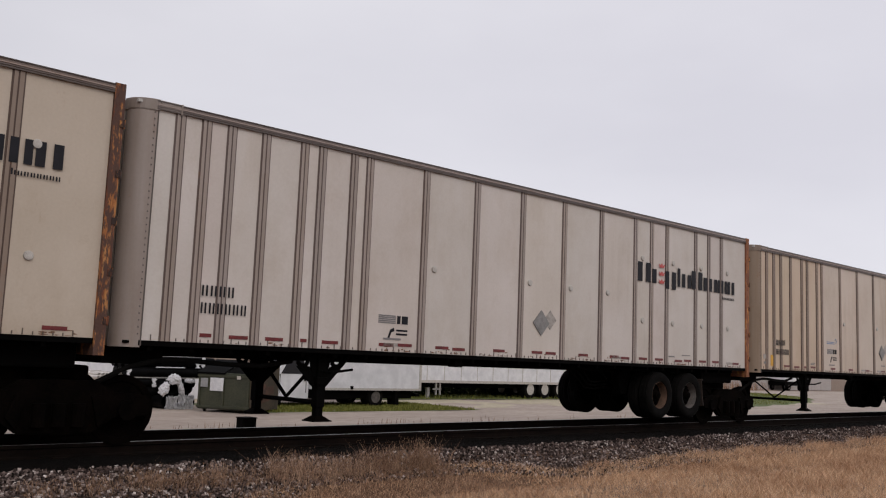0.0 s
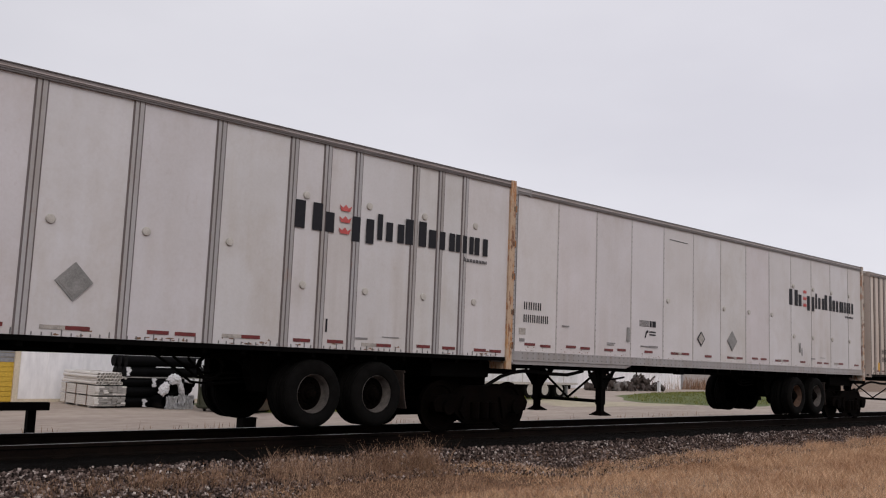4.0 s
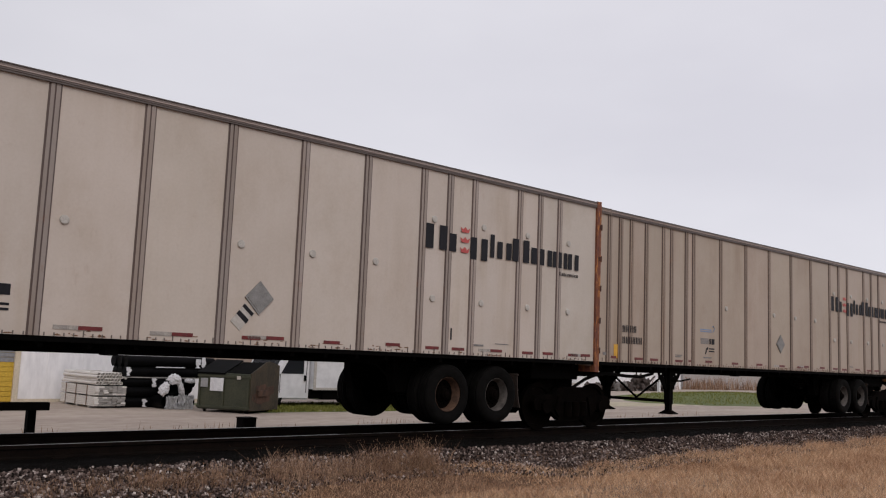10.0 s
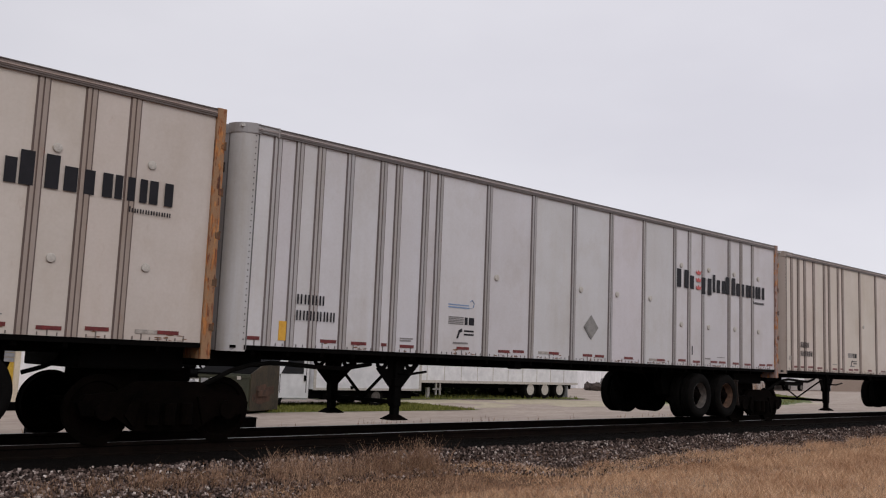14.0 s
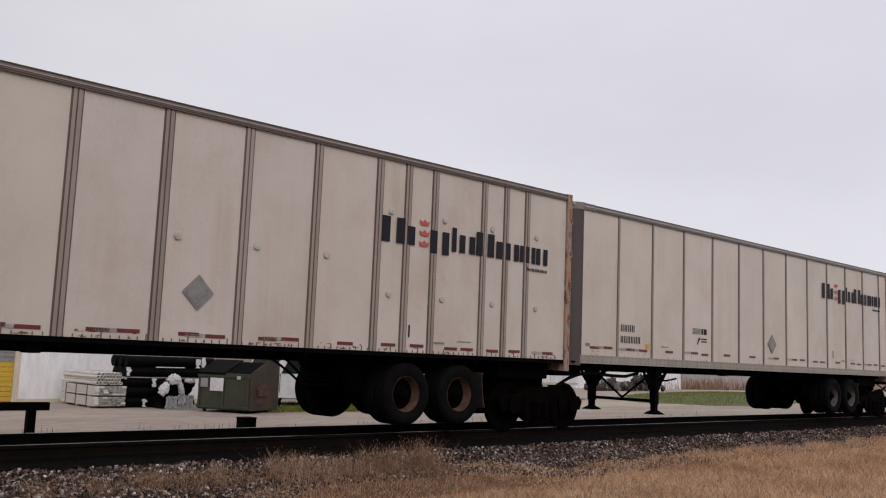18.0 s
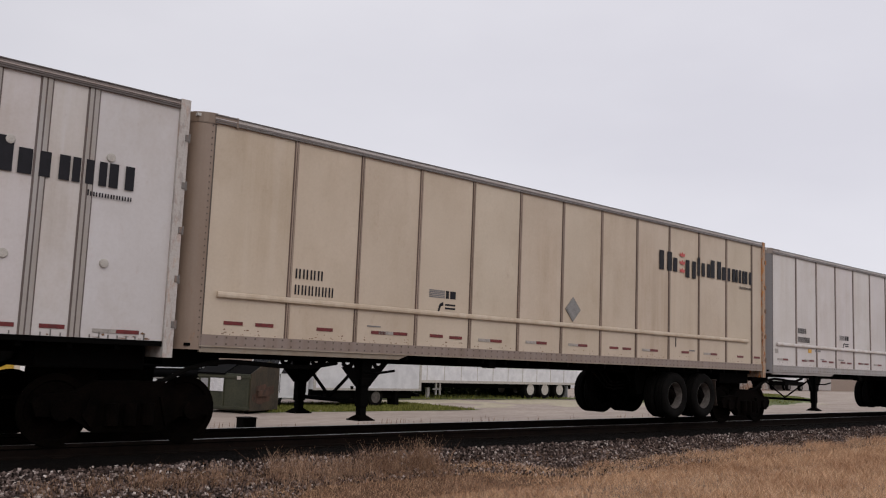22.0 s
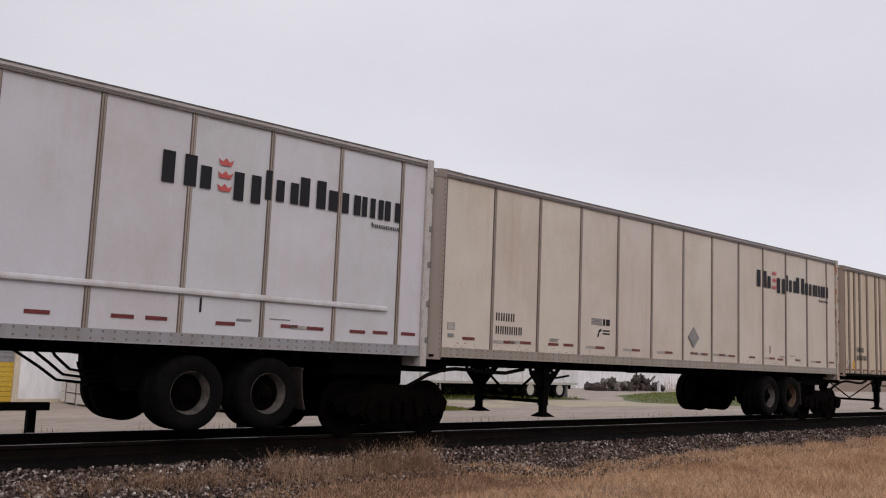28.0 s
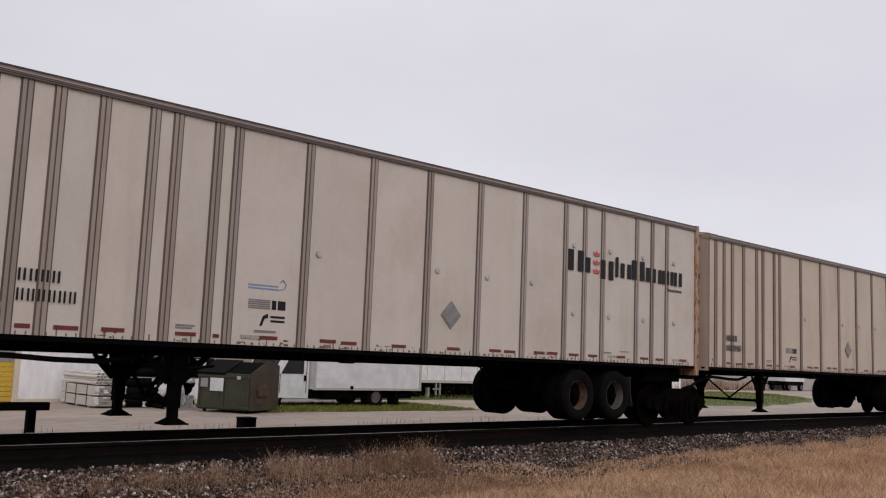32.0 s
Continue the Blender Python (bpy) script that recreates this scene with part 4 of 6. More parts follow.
    if kind == "belted":
        def belt(bm):
            v = [(0.0, 1.955), (-0.03, 1.97), (-0.036, 2.0), (-0.03, 2.03), (0.0, 2.045)]
            a = [bm.verts.new((0.55, y - 0.012, z)) for y, z in v]
            b = [bm.verts.new((15.35, y - 0.012, z)) for y, z in v]
            for i in range(4):
                bm.faces.new((a[i], b[i], b[i + 1], a[i + 1]))
            bm.faces.new((a[4], b[4], b[0], a[0]))
            bm.faces.new(a), bm.faces.new(b[::-1])
            bmesh.ops.recalc_face_normals(bm, faces=bm.faces[:])
        tint(part("belt_rail", stored("belt", belt, "belt_rail", ALU), ALU, t, "long half-round painted belt rail"), tuple(1.05 * c for c in paint), wear)
    if kind == "smooth":
        def seam_rivets(bm):
            for x in EVEN["smooth"]:
                for i in range(26):
                    box(bm, x - 0.008, x + 0.008, 0.004, 0.012, 1.5 + 0.108 * i, 1.516 + 0.108 * i + 0.012 * (i * 5 % 3))
        o = part("seam_rivets", stored("seam_rivets", seam_rivets, "seam_rivets", POSTS), POSTS, t)
        tagged(tint(o, (0.16, 0.15, 0.15) if k == 17 else (0.30, 0.29, 0.29), 0.5), kind="stuff")
    if plain_side:
        ob = part("rivets", stored((kind, "rivets"), lambda bm: rivet_rows(bm, 0.6, 15.9, (1.42, 1.33), 0.152), "rivets", POSTS), POSTS, t)
    else:
        ob = part("rivets", stored((kind, "rivets"), lambda bm: [box(bm, 0.5 + 0.118 * i, 0.513 + 0.118 * i, 0.004, 0.02, 1.335, 1.375 + 0.035 * (i * 7 % 5 == 0)) for i in range(131)], "rivets", POSTS), POSTS, t)
    def stains(bm):
        for i in range(220):
            x, w = rs.uniform(0.5, 15.9), rs.uniform(0.01, 0.07) * (0.4 if plain_side else 1.0)
            z, h = rs.choice((1.338, 1.338, 1.36, 1.40)), rs.uniform(0.008, 0.032) * (0.6 if plain_side else 1.0)
            n = 7
            ring = [bm.verts.new((x + w * math.cos(6.283 * j / n) * rs.uniform(0.5, 1.2), 0.0, z + h * (0.5 + 0.5 * math.sin(6.283 * j / n)) * rs.uniform(0.5, 1.3))) for j in range(n)]
            if not any(a - 0.13 < x < b + 0.13 for a, b in edges[1:-1]):
                bm.faces.new(ring[::-1])
        bmesh.ops.recalc_face_normals(bm, faces=bm.faces[:])
        for f in bm.faces:
            if f.normal.y > 0:
                f.normal_flip()
    if wear > 0.25 or kind == "smooth":
        rs = random.Random(k % 3)
        o = part("rust_stains", stored((kind, "stains", k % 3), stains, "rust_stains", STAIN), STAIN, t, "rust stains along the foot of the wall")
        o.location = (0, 0.0115, 0.0 if kind == "ribbed" else 0.125)
        tagged(o, kind="stuff")
    for i, (x, z, w, h, turn, mt) in enumerate(SIGNS.get(k, ())):
        bm = bmesh.new()
        box(bm, -w / 2, w / 2, -0.003, 0.004, -h / 2, h / 2)
        part("small_sign", bm, mt, t).matrix_basis = pose(x, 0.008 - 0.003 * i, z, 0, turn, 0)
    tagged(tint(ob, tuple(0.4 * c for c in post) if kind == "ribbed" else tuple(0.42 * c for c in post), 1.0), kind="stuff")
    return t


def truck(k):
    """The rail truck under the joint behind trailer k."""
    b = thing("rail_truck", (run(0) + place(k) + 15.85, 1.3, 0), "black cast steel four-wheeled rail truck under a trailer joint", "rail truck", "rail trucks of the train")

    def side(bm):
        prism(bm, [(-1.22, 0.52), (-1.12, 0.62), (-0.7, 0.66), (-0.45, 0.80), (0.45, 0.80), (0.7, 0.66), (1.12, 0.62), (1.22, 0.52), (1.16, 0.36), (0.72, 0.34), (0.45, 0.16), (-0.45, 0.16), (-0.72, 0.34), (-1.16, 0.36)], -1.02, -0.90)
        for x in (-0.88, 0.88):
            rod(bm, (x, -1.08, 0.43), (x, -0.88, 0.43), 0.13, 16)
        for i in range(3):
            rod(bm, (-0.24 + 0.24 * i, -1.06, 0.24), (-0.24 + 0.24 * i, -1.06, 0.52), 0.085, 12)
        prism(bm, [(-0.62, 0.36), (-0.50, 0.22), (-0.40, 0.60), (-0.52, 0.62)], -1.07, -1.01)
        prism(bm, [(0.62, 0.36), (0.50, 0.22), (0.40, 0.60), (0.52, 0.62)], -1.07, -1.01)
    for f in (0, 1):
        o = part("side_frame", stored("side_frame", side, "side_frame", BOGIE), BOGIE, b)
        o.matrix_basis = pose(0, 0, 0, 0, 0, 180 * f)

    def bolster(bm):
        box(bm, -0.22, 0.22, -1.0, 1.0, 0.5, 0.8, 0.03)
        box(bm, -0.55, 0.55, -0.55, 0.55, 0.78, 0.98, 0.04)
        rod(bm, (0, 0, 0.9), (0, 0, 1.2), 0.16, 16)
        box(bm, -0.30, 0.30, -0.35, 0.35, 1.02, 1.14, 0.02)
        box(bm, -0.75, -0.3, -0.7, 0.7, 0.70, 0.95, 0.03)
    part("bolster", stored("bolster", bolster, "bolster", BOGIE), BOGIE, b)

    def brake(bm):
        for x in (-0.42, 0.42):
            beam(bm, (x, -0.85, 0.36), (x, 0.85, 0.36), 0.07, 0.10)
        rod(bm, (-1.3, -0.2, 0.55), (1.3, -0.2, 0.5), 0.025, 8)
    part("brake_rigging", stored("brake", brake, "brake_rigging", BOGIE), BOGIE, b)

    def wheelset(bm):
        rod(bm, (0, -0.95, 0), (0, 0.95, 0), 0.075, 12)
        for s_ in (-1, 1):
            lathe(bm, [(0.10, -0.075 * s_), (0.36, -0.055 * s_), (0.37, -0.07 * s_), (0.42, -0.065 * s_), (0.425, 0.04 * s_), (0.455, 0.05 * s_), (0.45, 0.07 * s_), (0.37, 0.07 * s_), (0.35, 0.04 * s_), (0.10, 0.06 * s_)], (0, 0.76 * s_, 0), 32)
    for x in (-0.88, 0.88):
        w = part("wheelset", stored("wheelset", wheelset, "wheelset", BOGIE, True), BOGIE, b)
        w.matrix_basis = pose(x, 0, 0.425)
    return b


BRIGHT = (0.66, 0.64, 0.61)
P_GREY = (0.35, 0.295, 0.268)
P_BROWN = (0.30, 0.228, 0.182)
P_COOL = (0.40, 0.39, 0.405)
ORANGE = (0.24, 0.095, 0.05)
DARKRED = (0.10, 0.038, 0.028)
RUSTWHITE = (0.40, 0.29, 0.21)
RIBBED = "{} ribbed trailer with {} on steel rail trucks"
CONSIST = [
    (0, "ribbed", "cream ribbed box trailer with rust-orange rear frame", (0.59, 0.535, 0.455), P_BROWN, (0.085, 0.040, 0.028), 0.5, dict(lift=0.24)),
    (1, "ribbed", "grey-white ribbed box trailer with dark grey posts", BRIGHT, P_GREY, ORANGE, 0.3, dict(axle=0.45)),
    (2, "ribbed", "beige ribbed box trailer streaked brown, yellow patch", (0.645, 0.585, 0.515), P_BROWN, DARKRED, 0.6, dict(axle=0.03, nose=(0.27, 0.20, 0.145), lift=0.24, patch=True, blue=True)),
    (3, "ribbed", "cool white ribbed box trailer with pale grey posts", (0.65, 0.67, 0.71), P_COOL, (0.50, 0.36, 0.25), 0.4, {}),
    (4, "smooth", "smooth white box trailer with fine riveted seams", (0.66, 0.675, 0.71), P_COOL, (0.50, 0.45, 0.40), 0.2, dict(axle=-0.07)),
    (5, "ribbed", "cream ribbed box trailer with yellow patch", (0.64, 0.60, 0.55), P_GREY, RUSTWHITE, 0.4, dict(axle=0.33, patch=True, emb=False)),
    (6, "ribbed", "warm cream ribbed box trailer with brown posts", (0.64, 0.57, 0.48), P_BROWN, RUSTWHITE, 0.4, dict(axle=-0.1, slide=-0.14, dia=1.83, lift=0.24, blue=True)),
    (7, "ribbed", "light grey ribbed box trailer with dusty posts", (0.62, 0.58, 0.53), P_GREY, (0.17, 0.055, 0.032), 0.4, dict(axle=0.16)),
    (8, "ribbed", "dull beige ribbed box trailer with yellow patch", (0.47, 0.41, 0.345), P_BROWN, (0.20, 0.085, 0.04), 0.6, dict(axle=0.4, patch=True, blue=True)),
    (9, "ribbed", "clean light grey ribbed box trailer", (0.62, 0.60, 0.57), P_GREY, (0.30, 0.17, 0.09), 0.4, dict(axle=0.08, dia=1.90)),
    (10, "ribbed", "white ribbed box trailer with bright metal posts and yellow patch", (0.63, 0.66, 0.715), P_COOL, (0.30, 0.22, 0.20), 0.3, dict(axle=0.58, nose=(0.48, 0.48, 0.50), patch=True, blue=True)),
    (11, "ribbed", "off-white ribbed box trailer with grey posts", (0.65, 0.62, 0.58), P_GREY, DARKRED, 0.45, dict(axle=0.1)),
    (12, "ribbed", "pale cream ribbed box trailer with yellow patch", (0.65, 0.622, 0.583), P_GREY, (0.33, 0.25, 0.21), 0.4, dict(axle=0.18, patch=True, blue=True)),
    (13, "posted", "cream box trailer with narrow posts and dark front corner", (0.68, 0.652, 0.61), P_GREY, RUSTWHITE, 0.4, dict(axle=0.28, nose=(0.075, 0.062, 0.06))),
    (14, "ribbed", "white ribbed box trailer with dirty grey posts", (0.66, 0.665, 0.69), (0.37, 0.35, 0.34), (0.50, 0.47, 0.45), 0.35, dict(axle=0.05, lift=0.13, blue=True)),
    (15, "belted", "beige box trailer with a belt rail and riveted skirt", (0.61, 0.55, 0.45), P_BROWN, RUSTWHITE, 0.45, dict(axle=0.22)),
    (16, "belted", "off-white box trailer with a belt rail and riveted skirt", (0.69, 0.70, 0.715), P_GREY, (0.54, 0.52, 0.50), 0.35, dict(axle=0.29, nose=(0.19, 0.185, 0.195))),
    (17, "smooth", "smooth off-white box trailer with riveted seams", (0.64, 0.655, 0.69), P_GREY, (0.14, 0.06, 0.045), 0.4, dict(axle=-0.05)),
    (18, "belted", "bright white box trailer with a belt rail", (0.65, 0.685, 0.755), P_GREY, (0.50, 0.48, 0.47), 0.2, dict(axle=0.1, nose=(0.28, 0.29, 0.32))),
    (19, "posted", "cream box trailer with narrow grey posts", (0.67, 0.63, 0.57), P_GREY, (0.48, 0.44, 0.39), 0.35, dict(axle=0.22)),
    (20, "ribbed", "cream ribbed box trailer streaked with rust, yellow patch", (0.65, 0.60, 0.52), P_BROWN, DARKRED, 0.6, dict(axle=-0.10, patch=True, blue=True, emb=False)),
    (21, "ribbed", "off-white ribbed box trailer with yellow patch", (0.65, 0.62, 0.58), P_GREY, RUSTWHITE, 0.3, dict(axle=-0.05, patch=True, blue=True)),
    (22, "ribbed", "beige ribbed box trailer with grimy posts", (0.60, 0.54, 0.46), P_BROWN, ORANGE, 0.5, {}),
    (23, "ribbed", "grey-white ribbed box trailer at the back", BRIGHT, P_GREY, ORANGE, 0.4, {}),
]
TRAIN = []
for k, kind, label, paint, post, frame_tint, wear, more in CONSIST:
    TRAIN.append((k, trailer(k, kind, label, paint, post, frame_tint, wear, **more), truck(k)))

# ---- behind the track ----


def warehouse():
    h = thing("warehouse", (0, 18.0, GROUND), "white metal-clad warehouse with a yellow roll-up door", "building")
    bm = bmesh.new()
    for x0, x1 in ((-14, 6.9), (10.0, 16.2)):
        box(bm, x0, x1, 0, 0.2, 0, 5.6)
    box(bm, 6.9, 10.0, 0, 0.2, 3.3, 5.6)
    part("wall", bm, WHITEWALL, h)
    rib = stored("wall_rib", lambda bm: prism(bm, [(-0.02, 0), (0.02, 0), (0.02, 5.6), (-0.02, 5.6)], -0.012, 0.0), "cladding_rib", WHITEWALL)
    for i in range(27):
        x = -13.8 + 1.12 * i
        if x < 6.8 or x > 10.2:
            part("cladding_rib", rib, WHITEWALL, h).location.x = x
    bm = bmesh.new()
    for x0, x1, y0, y1 in ((-14, -13.8, 0.2, 12), (16.0, 16.2, 0.2, 12), (-14, 16.2, 12, 12.2)):
        box(bm, x0, x1, y0, y1, 0, 5.6)
    part("back_walls", bm, WHITEWALL, h)
    bm = bmesh.new()
    prism(bm, [(-14.3, 5.6), (16.5, 5.6), (1.1, 7.2)], -0.2, 12.4)
    part("roof", bm, GREYWALL, h)
    bm = bmesh.new()
    box(bm, 9.84, 10.0, -0.06, 0.1, 0, 3.3)
    box(bm, 6.9, 7.06, -0.06, 0.1, 0, 3.3)
    box(bm, 7.06, 9.84, -0.06, 0.1, 3.14, 3.3)
    part("door_frame", bm, CREAM, h, "cream door frame")
    door = part("roll_up_door", stored("door_back", lambda bm: box(bm, 7.06, 9.84, 0.06, 0.12, 0.0, 3.14), "roll_up_door", YELLOW), YELLOW, h, "yellow slatted door with grey upper part")
    slat = stored("door_slat", lambda bm: prism(bm, [(7.06, 0.0), (9.84, 0.0), (9.84, 0.135), (7.06, 0.135)], 0.02, 0.06), "slat", YELLOW)
    upper = stored("door_slat_grey", lambda bm: prism(bm, [(7.06, 0.0), (9.84, 0.0), (9.84, 0.135), (7.06, 0.135)], 0.02, 0.06), "slat", GREYWALL)
    for i in range(21):
        part("slat", slat if i < 8 else upper, YELLOW, door).location.z = 0.02 + 0.148 * i
    bm = bmesh.new()
    box(bm, 10.0, 16.2, -0.03, -0.0265, 0.0, 0.10)
    part("plinth", bm, CREAM, h)


warehouse()


def lumber_stack():
    s = thing("lumber_stack", (11.12, 15.0, GROUND), "two strapped tiers of pale white boards on bearers", "lumber")
    rng = random.Random(3)
    for i in range(3):
        bm = bmesh.new()
        box(bm, 0.0, 0.95, 0.3 + 0.85 * i, 0.42 + 0.85 * i, 0, 0.06)
        part("bearer", bm, BOARDEND, s)
    for tier in range(2):
        z0 = 0.06 + 0.31 * tier
        if tier:
            for i in range(3):
                bm = bmesh.new()
                box(bm, 0.0, 0.95, 0.3 + 0.85 * i, 0.40 + 0.85 * i, z0 - 0.035, z0)
                part("bearer", bm, BOARDEND, s)
        for r in range(5):
            for c in range(7):
                bm = bmesh.new()
                dx, dy = rng.uniform(-0.004, 0.004), rng.uniform(-0.05, 0.05)
                box(bm, 0.136 * c + dx, 0.136 * c + 0.132 + dx, dy, 2.5 + dy, z0 + 0.054 * r, z0 + 0.054 * r + 0.048)
                part("board", bm, BOARD if c < 1 or rng.random() < 0.25 else BOARDEND, s)
        for y in (0.5, 1.3, 2.05):
            bm = bmesh.new()
            box(bm, -0.012, -0.006, y, y + 0.05, z0 - 0.01, z0 + 0.28)
            part("strap", bm, STRAP, s)


lumber_stack()


def tube_bundle():
    s = thing("plastic_tube_bundle", (11.12, 15.0, GROUND + 0.67), "bundle of white plastic tubes on the lumber stack", "tubes")
    rng = random.Random(9)
    def one(bm):
        lathe(bm, [(0.042, 0.0), (0.05, 0.0), (0.05, 2.5), (0.042, 2.5), (0.042, 0.0)], (0, 0, 0), 12, False)
    me = stored("tube", one, "tube", BOARD, True)
    for r in range(4):
        for c in range(8 - r % 2):
            o = part("tube", me, BOARD, s)
            o.location = (0.06 + 0.101 * c + 0.05 * (r % 2), rng.uniform(-0.05, 0.05), 0.05 + 0.088 * r)
    for y in (0.4, 1.6):
        bm = bmesh.new()
        box(bm, -0.005, 0.86, y, y + 0.02, 0.365, 0.372)
        part("strap", bm, STRAP, s)


tube_bundle()


def pipe_stack():
    s = thing("pipe_stack", (0, 15.3, GROUND), "stack of black corrugated plastic drain pipes", "pipes")
    rng = random.Random(4)

    def pipe(bm, r, a, b):
        prof = []
        n = int((b - a) / 0.09)
        for i in range(n):
            x = a + (b - a) * i / n
            prof += [(r, x), (r - 0.004, x + 0.045)]
        lathe(bm, prof, (0, 0, 0), 18)
        for v in bm.verts:
            v.co = (v.co.y, v.co.x, v.co.z)
        bmesh.ops.recalc_face_normals(bm, faces=bm.faces[:])
    rows = [(0.16, 0.16, 11.95, 14.2, 4), (0.16, 0.46, 11.9, 14.3, 3), (0.15, 0.75, 11.85, 14.4, 4), (0.17, 1.06, 12.05, 15.0, 3), (0.17, 1.38, 12.1, 15.1, 3)]
    for r, z, a, b, n in rows:
        for i in range(n):
            bm = bmesh.new()
            pipe(bm, r, a + rng.uniform(-0.08, 0.08), b + rng.uniform(-0.1, 0.1))
            o = part("pipe", bm, PIPE, s, "", True)
            o.location = (0, 0.33 * i + rng.uniform(-0.02, 0.02), z)
    for x, z0, z1 in ((14.62, 0.94, 1.56), (14.42, 1.22, 1.50), (12.72, 0.02, 0.26), (13.0, 0.62, 0.88), (12.15, 0.95, 1.2)):
        bm = bmesh.new()
        zs = [z0 + (z1 - z0) * i / 7 for i in range(8)]
        prism(bm, [(x - 0.05 + rng.uniform(-0.04, 0.03), z) for z in zs] + [(x + 0.05 + rng.uniform(-0.03, 0.06), z) for z in zs[::-1]], -0.19, -0.172)
        part("plastic_band", bm, WRAP, s, "strip of torn white plastic wrap")
    bm = bmesh.new()
    prism(bm, [(13.0, 1.205), (13.98, 1.21), (13.94, 1.24), (13.4, 1.232), (13.02, 1.236)], -0.19, -0.178)
    part("plastic_band", bm, WRAP, s)
    bm = bmesh.new()
    for i in range(4):
        beam(bm, (12.1, -0.18 + 0.33 * i, 0.85), (12.0, -0.18 + 0.33 * i, 0.9), 0.05, 0.05)
    box(bm, 11.9, 14.9, -0.1, 1.0, 0.885, 0.915)
    part("bearer", bm, BOARDEND, s)


pipe_stack()


def wrapped_bundle():
    s = thing("wrapped_pipe_ends", (13.65, 14.45, GROUND), "black pipe ends bundled in crumpled white plastic", "bundle")
    for x, z, r in ((-0.40, 0.60, 0.19), (0.10, 0.62, 0.18), (-0.55, 0.2, 0.18), (-0.15, 0.2, 0.18), (0.2, 0.2, 0.18)):
        bm = bmesh.new()
        lathe(bm, [(r * 0.86, 0.3), (r * 0.86, 0.0), (r, 0.0), (r, 0.9), (r * 0.9, 0.9)], (x, 0, z), 20)
        part("pipe", bm, PIPE, s)
    # torn sheets stuffed round the ends: above, beside and between them
    for j, (x, z, rx, rz, tilt) in enumerate(((-0.36, 0.88, 0.19, 0.16, 0.2), (-0.66, 0.60, 0.13, 0.21, 0.4), (-0.13, 0.62, 0.07, 0.26, -0.3), (0.16, 0.84, 0.16, 0.07, 0.1))):
        bm = bmesh.new()
        bmesh.ops.create_icosphere(bm, subdivisions=4, radius=1.0)
        for v in bm.verts:
            c = v.co
            n = 0.72 + 0.55 * abs(noise.noise(c * 2.1 + Vector((j * 7, 0, 0)))) + 0.45 * abs(noise.noise(c * 5.5 + Vector((j * 3, 2, 0))))
            px, pz = c.x * rx * n, c.z * rz * n
            v.co = (x + px * math.cos(tilt) + pz * math.sin(tilt), -0.02 + c.y * 0.16 * n, z - px * math.sin(tilt) + pz * math.cos(tilt))
        part("plastic_wrap", bm, WRAP, s)
    # a loose skirt of folded plastic hangs to the ground
    for x0, x1, h, seed in ((-0.62, -0.25, 0.40, 1), (-0.22, 0.28, 0.44, 5)):
        bm = bmesh.new()
        nx, nz = 26, 12
        grid = []
        for i in range(nx + 1):
            for k in range(nz + 1):
                u, w = i / nx, k / nz
                fold = abs(noise.noise((u * 5 + seed, w * 0.9, 1))) * 0.22 + abs(noise.noise((u * 11, w * 3, seed))) * 0.09
                ragged = h * (1 - 0.35 * abs(noise.noise((u * 4, 0, seed))))
                grid.append(bm.verts.new((x0 + (x1 - x0) * u + 0.05 * noise.noise((w * 3, u * 2, seed)), -0.06 - fold * (1.1 - 0.5 * w), ragged * w)))
        for i in range(nx):
            for k in range(nz):
                q = i * (nz + 1) + k
                bm.faces.new((grid[q], grid[q + nz + 1], grid[q + nz + 2], grid[q + 1]))
        bmesh.ops.solidify(bm, geom=bm.faces[:], thickness=0.008)
        part("plastic_skirt", bm, WRAP, s, "white plastic sheet hanging in folds")


wrapped_bundle()


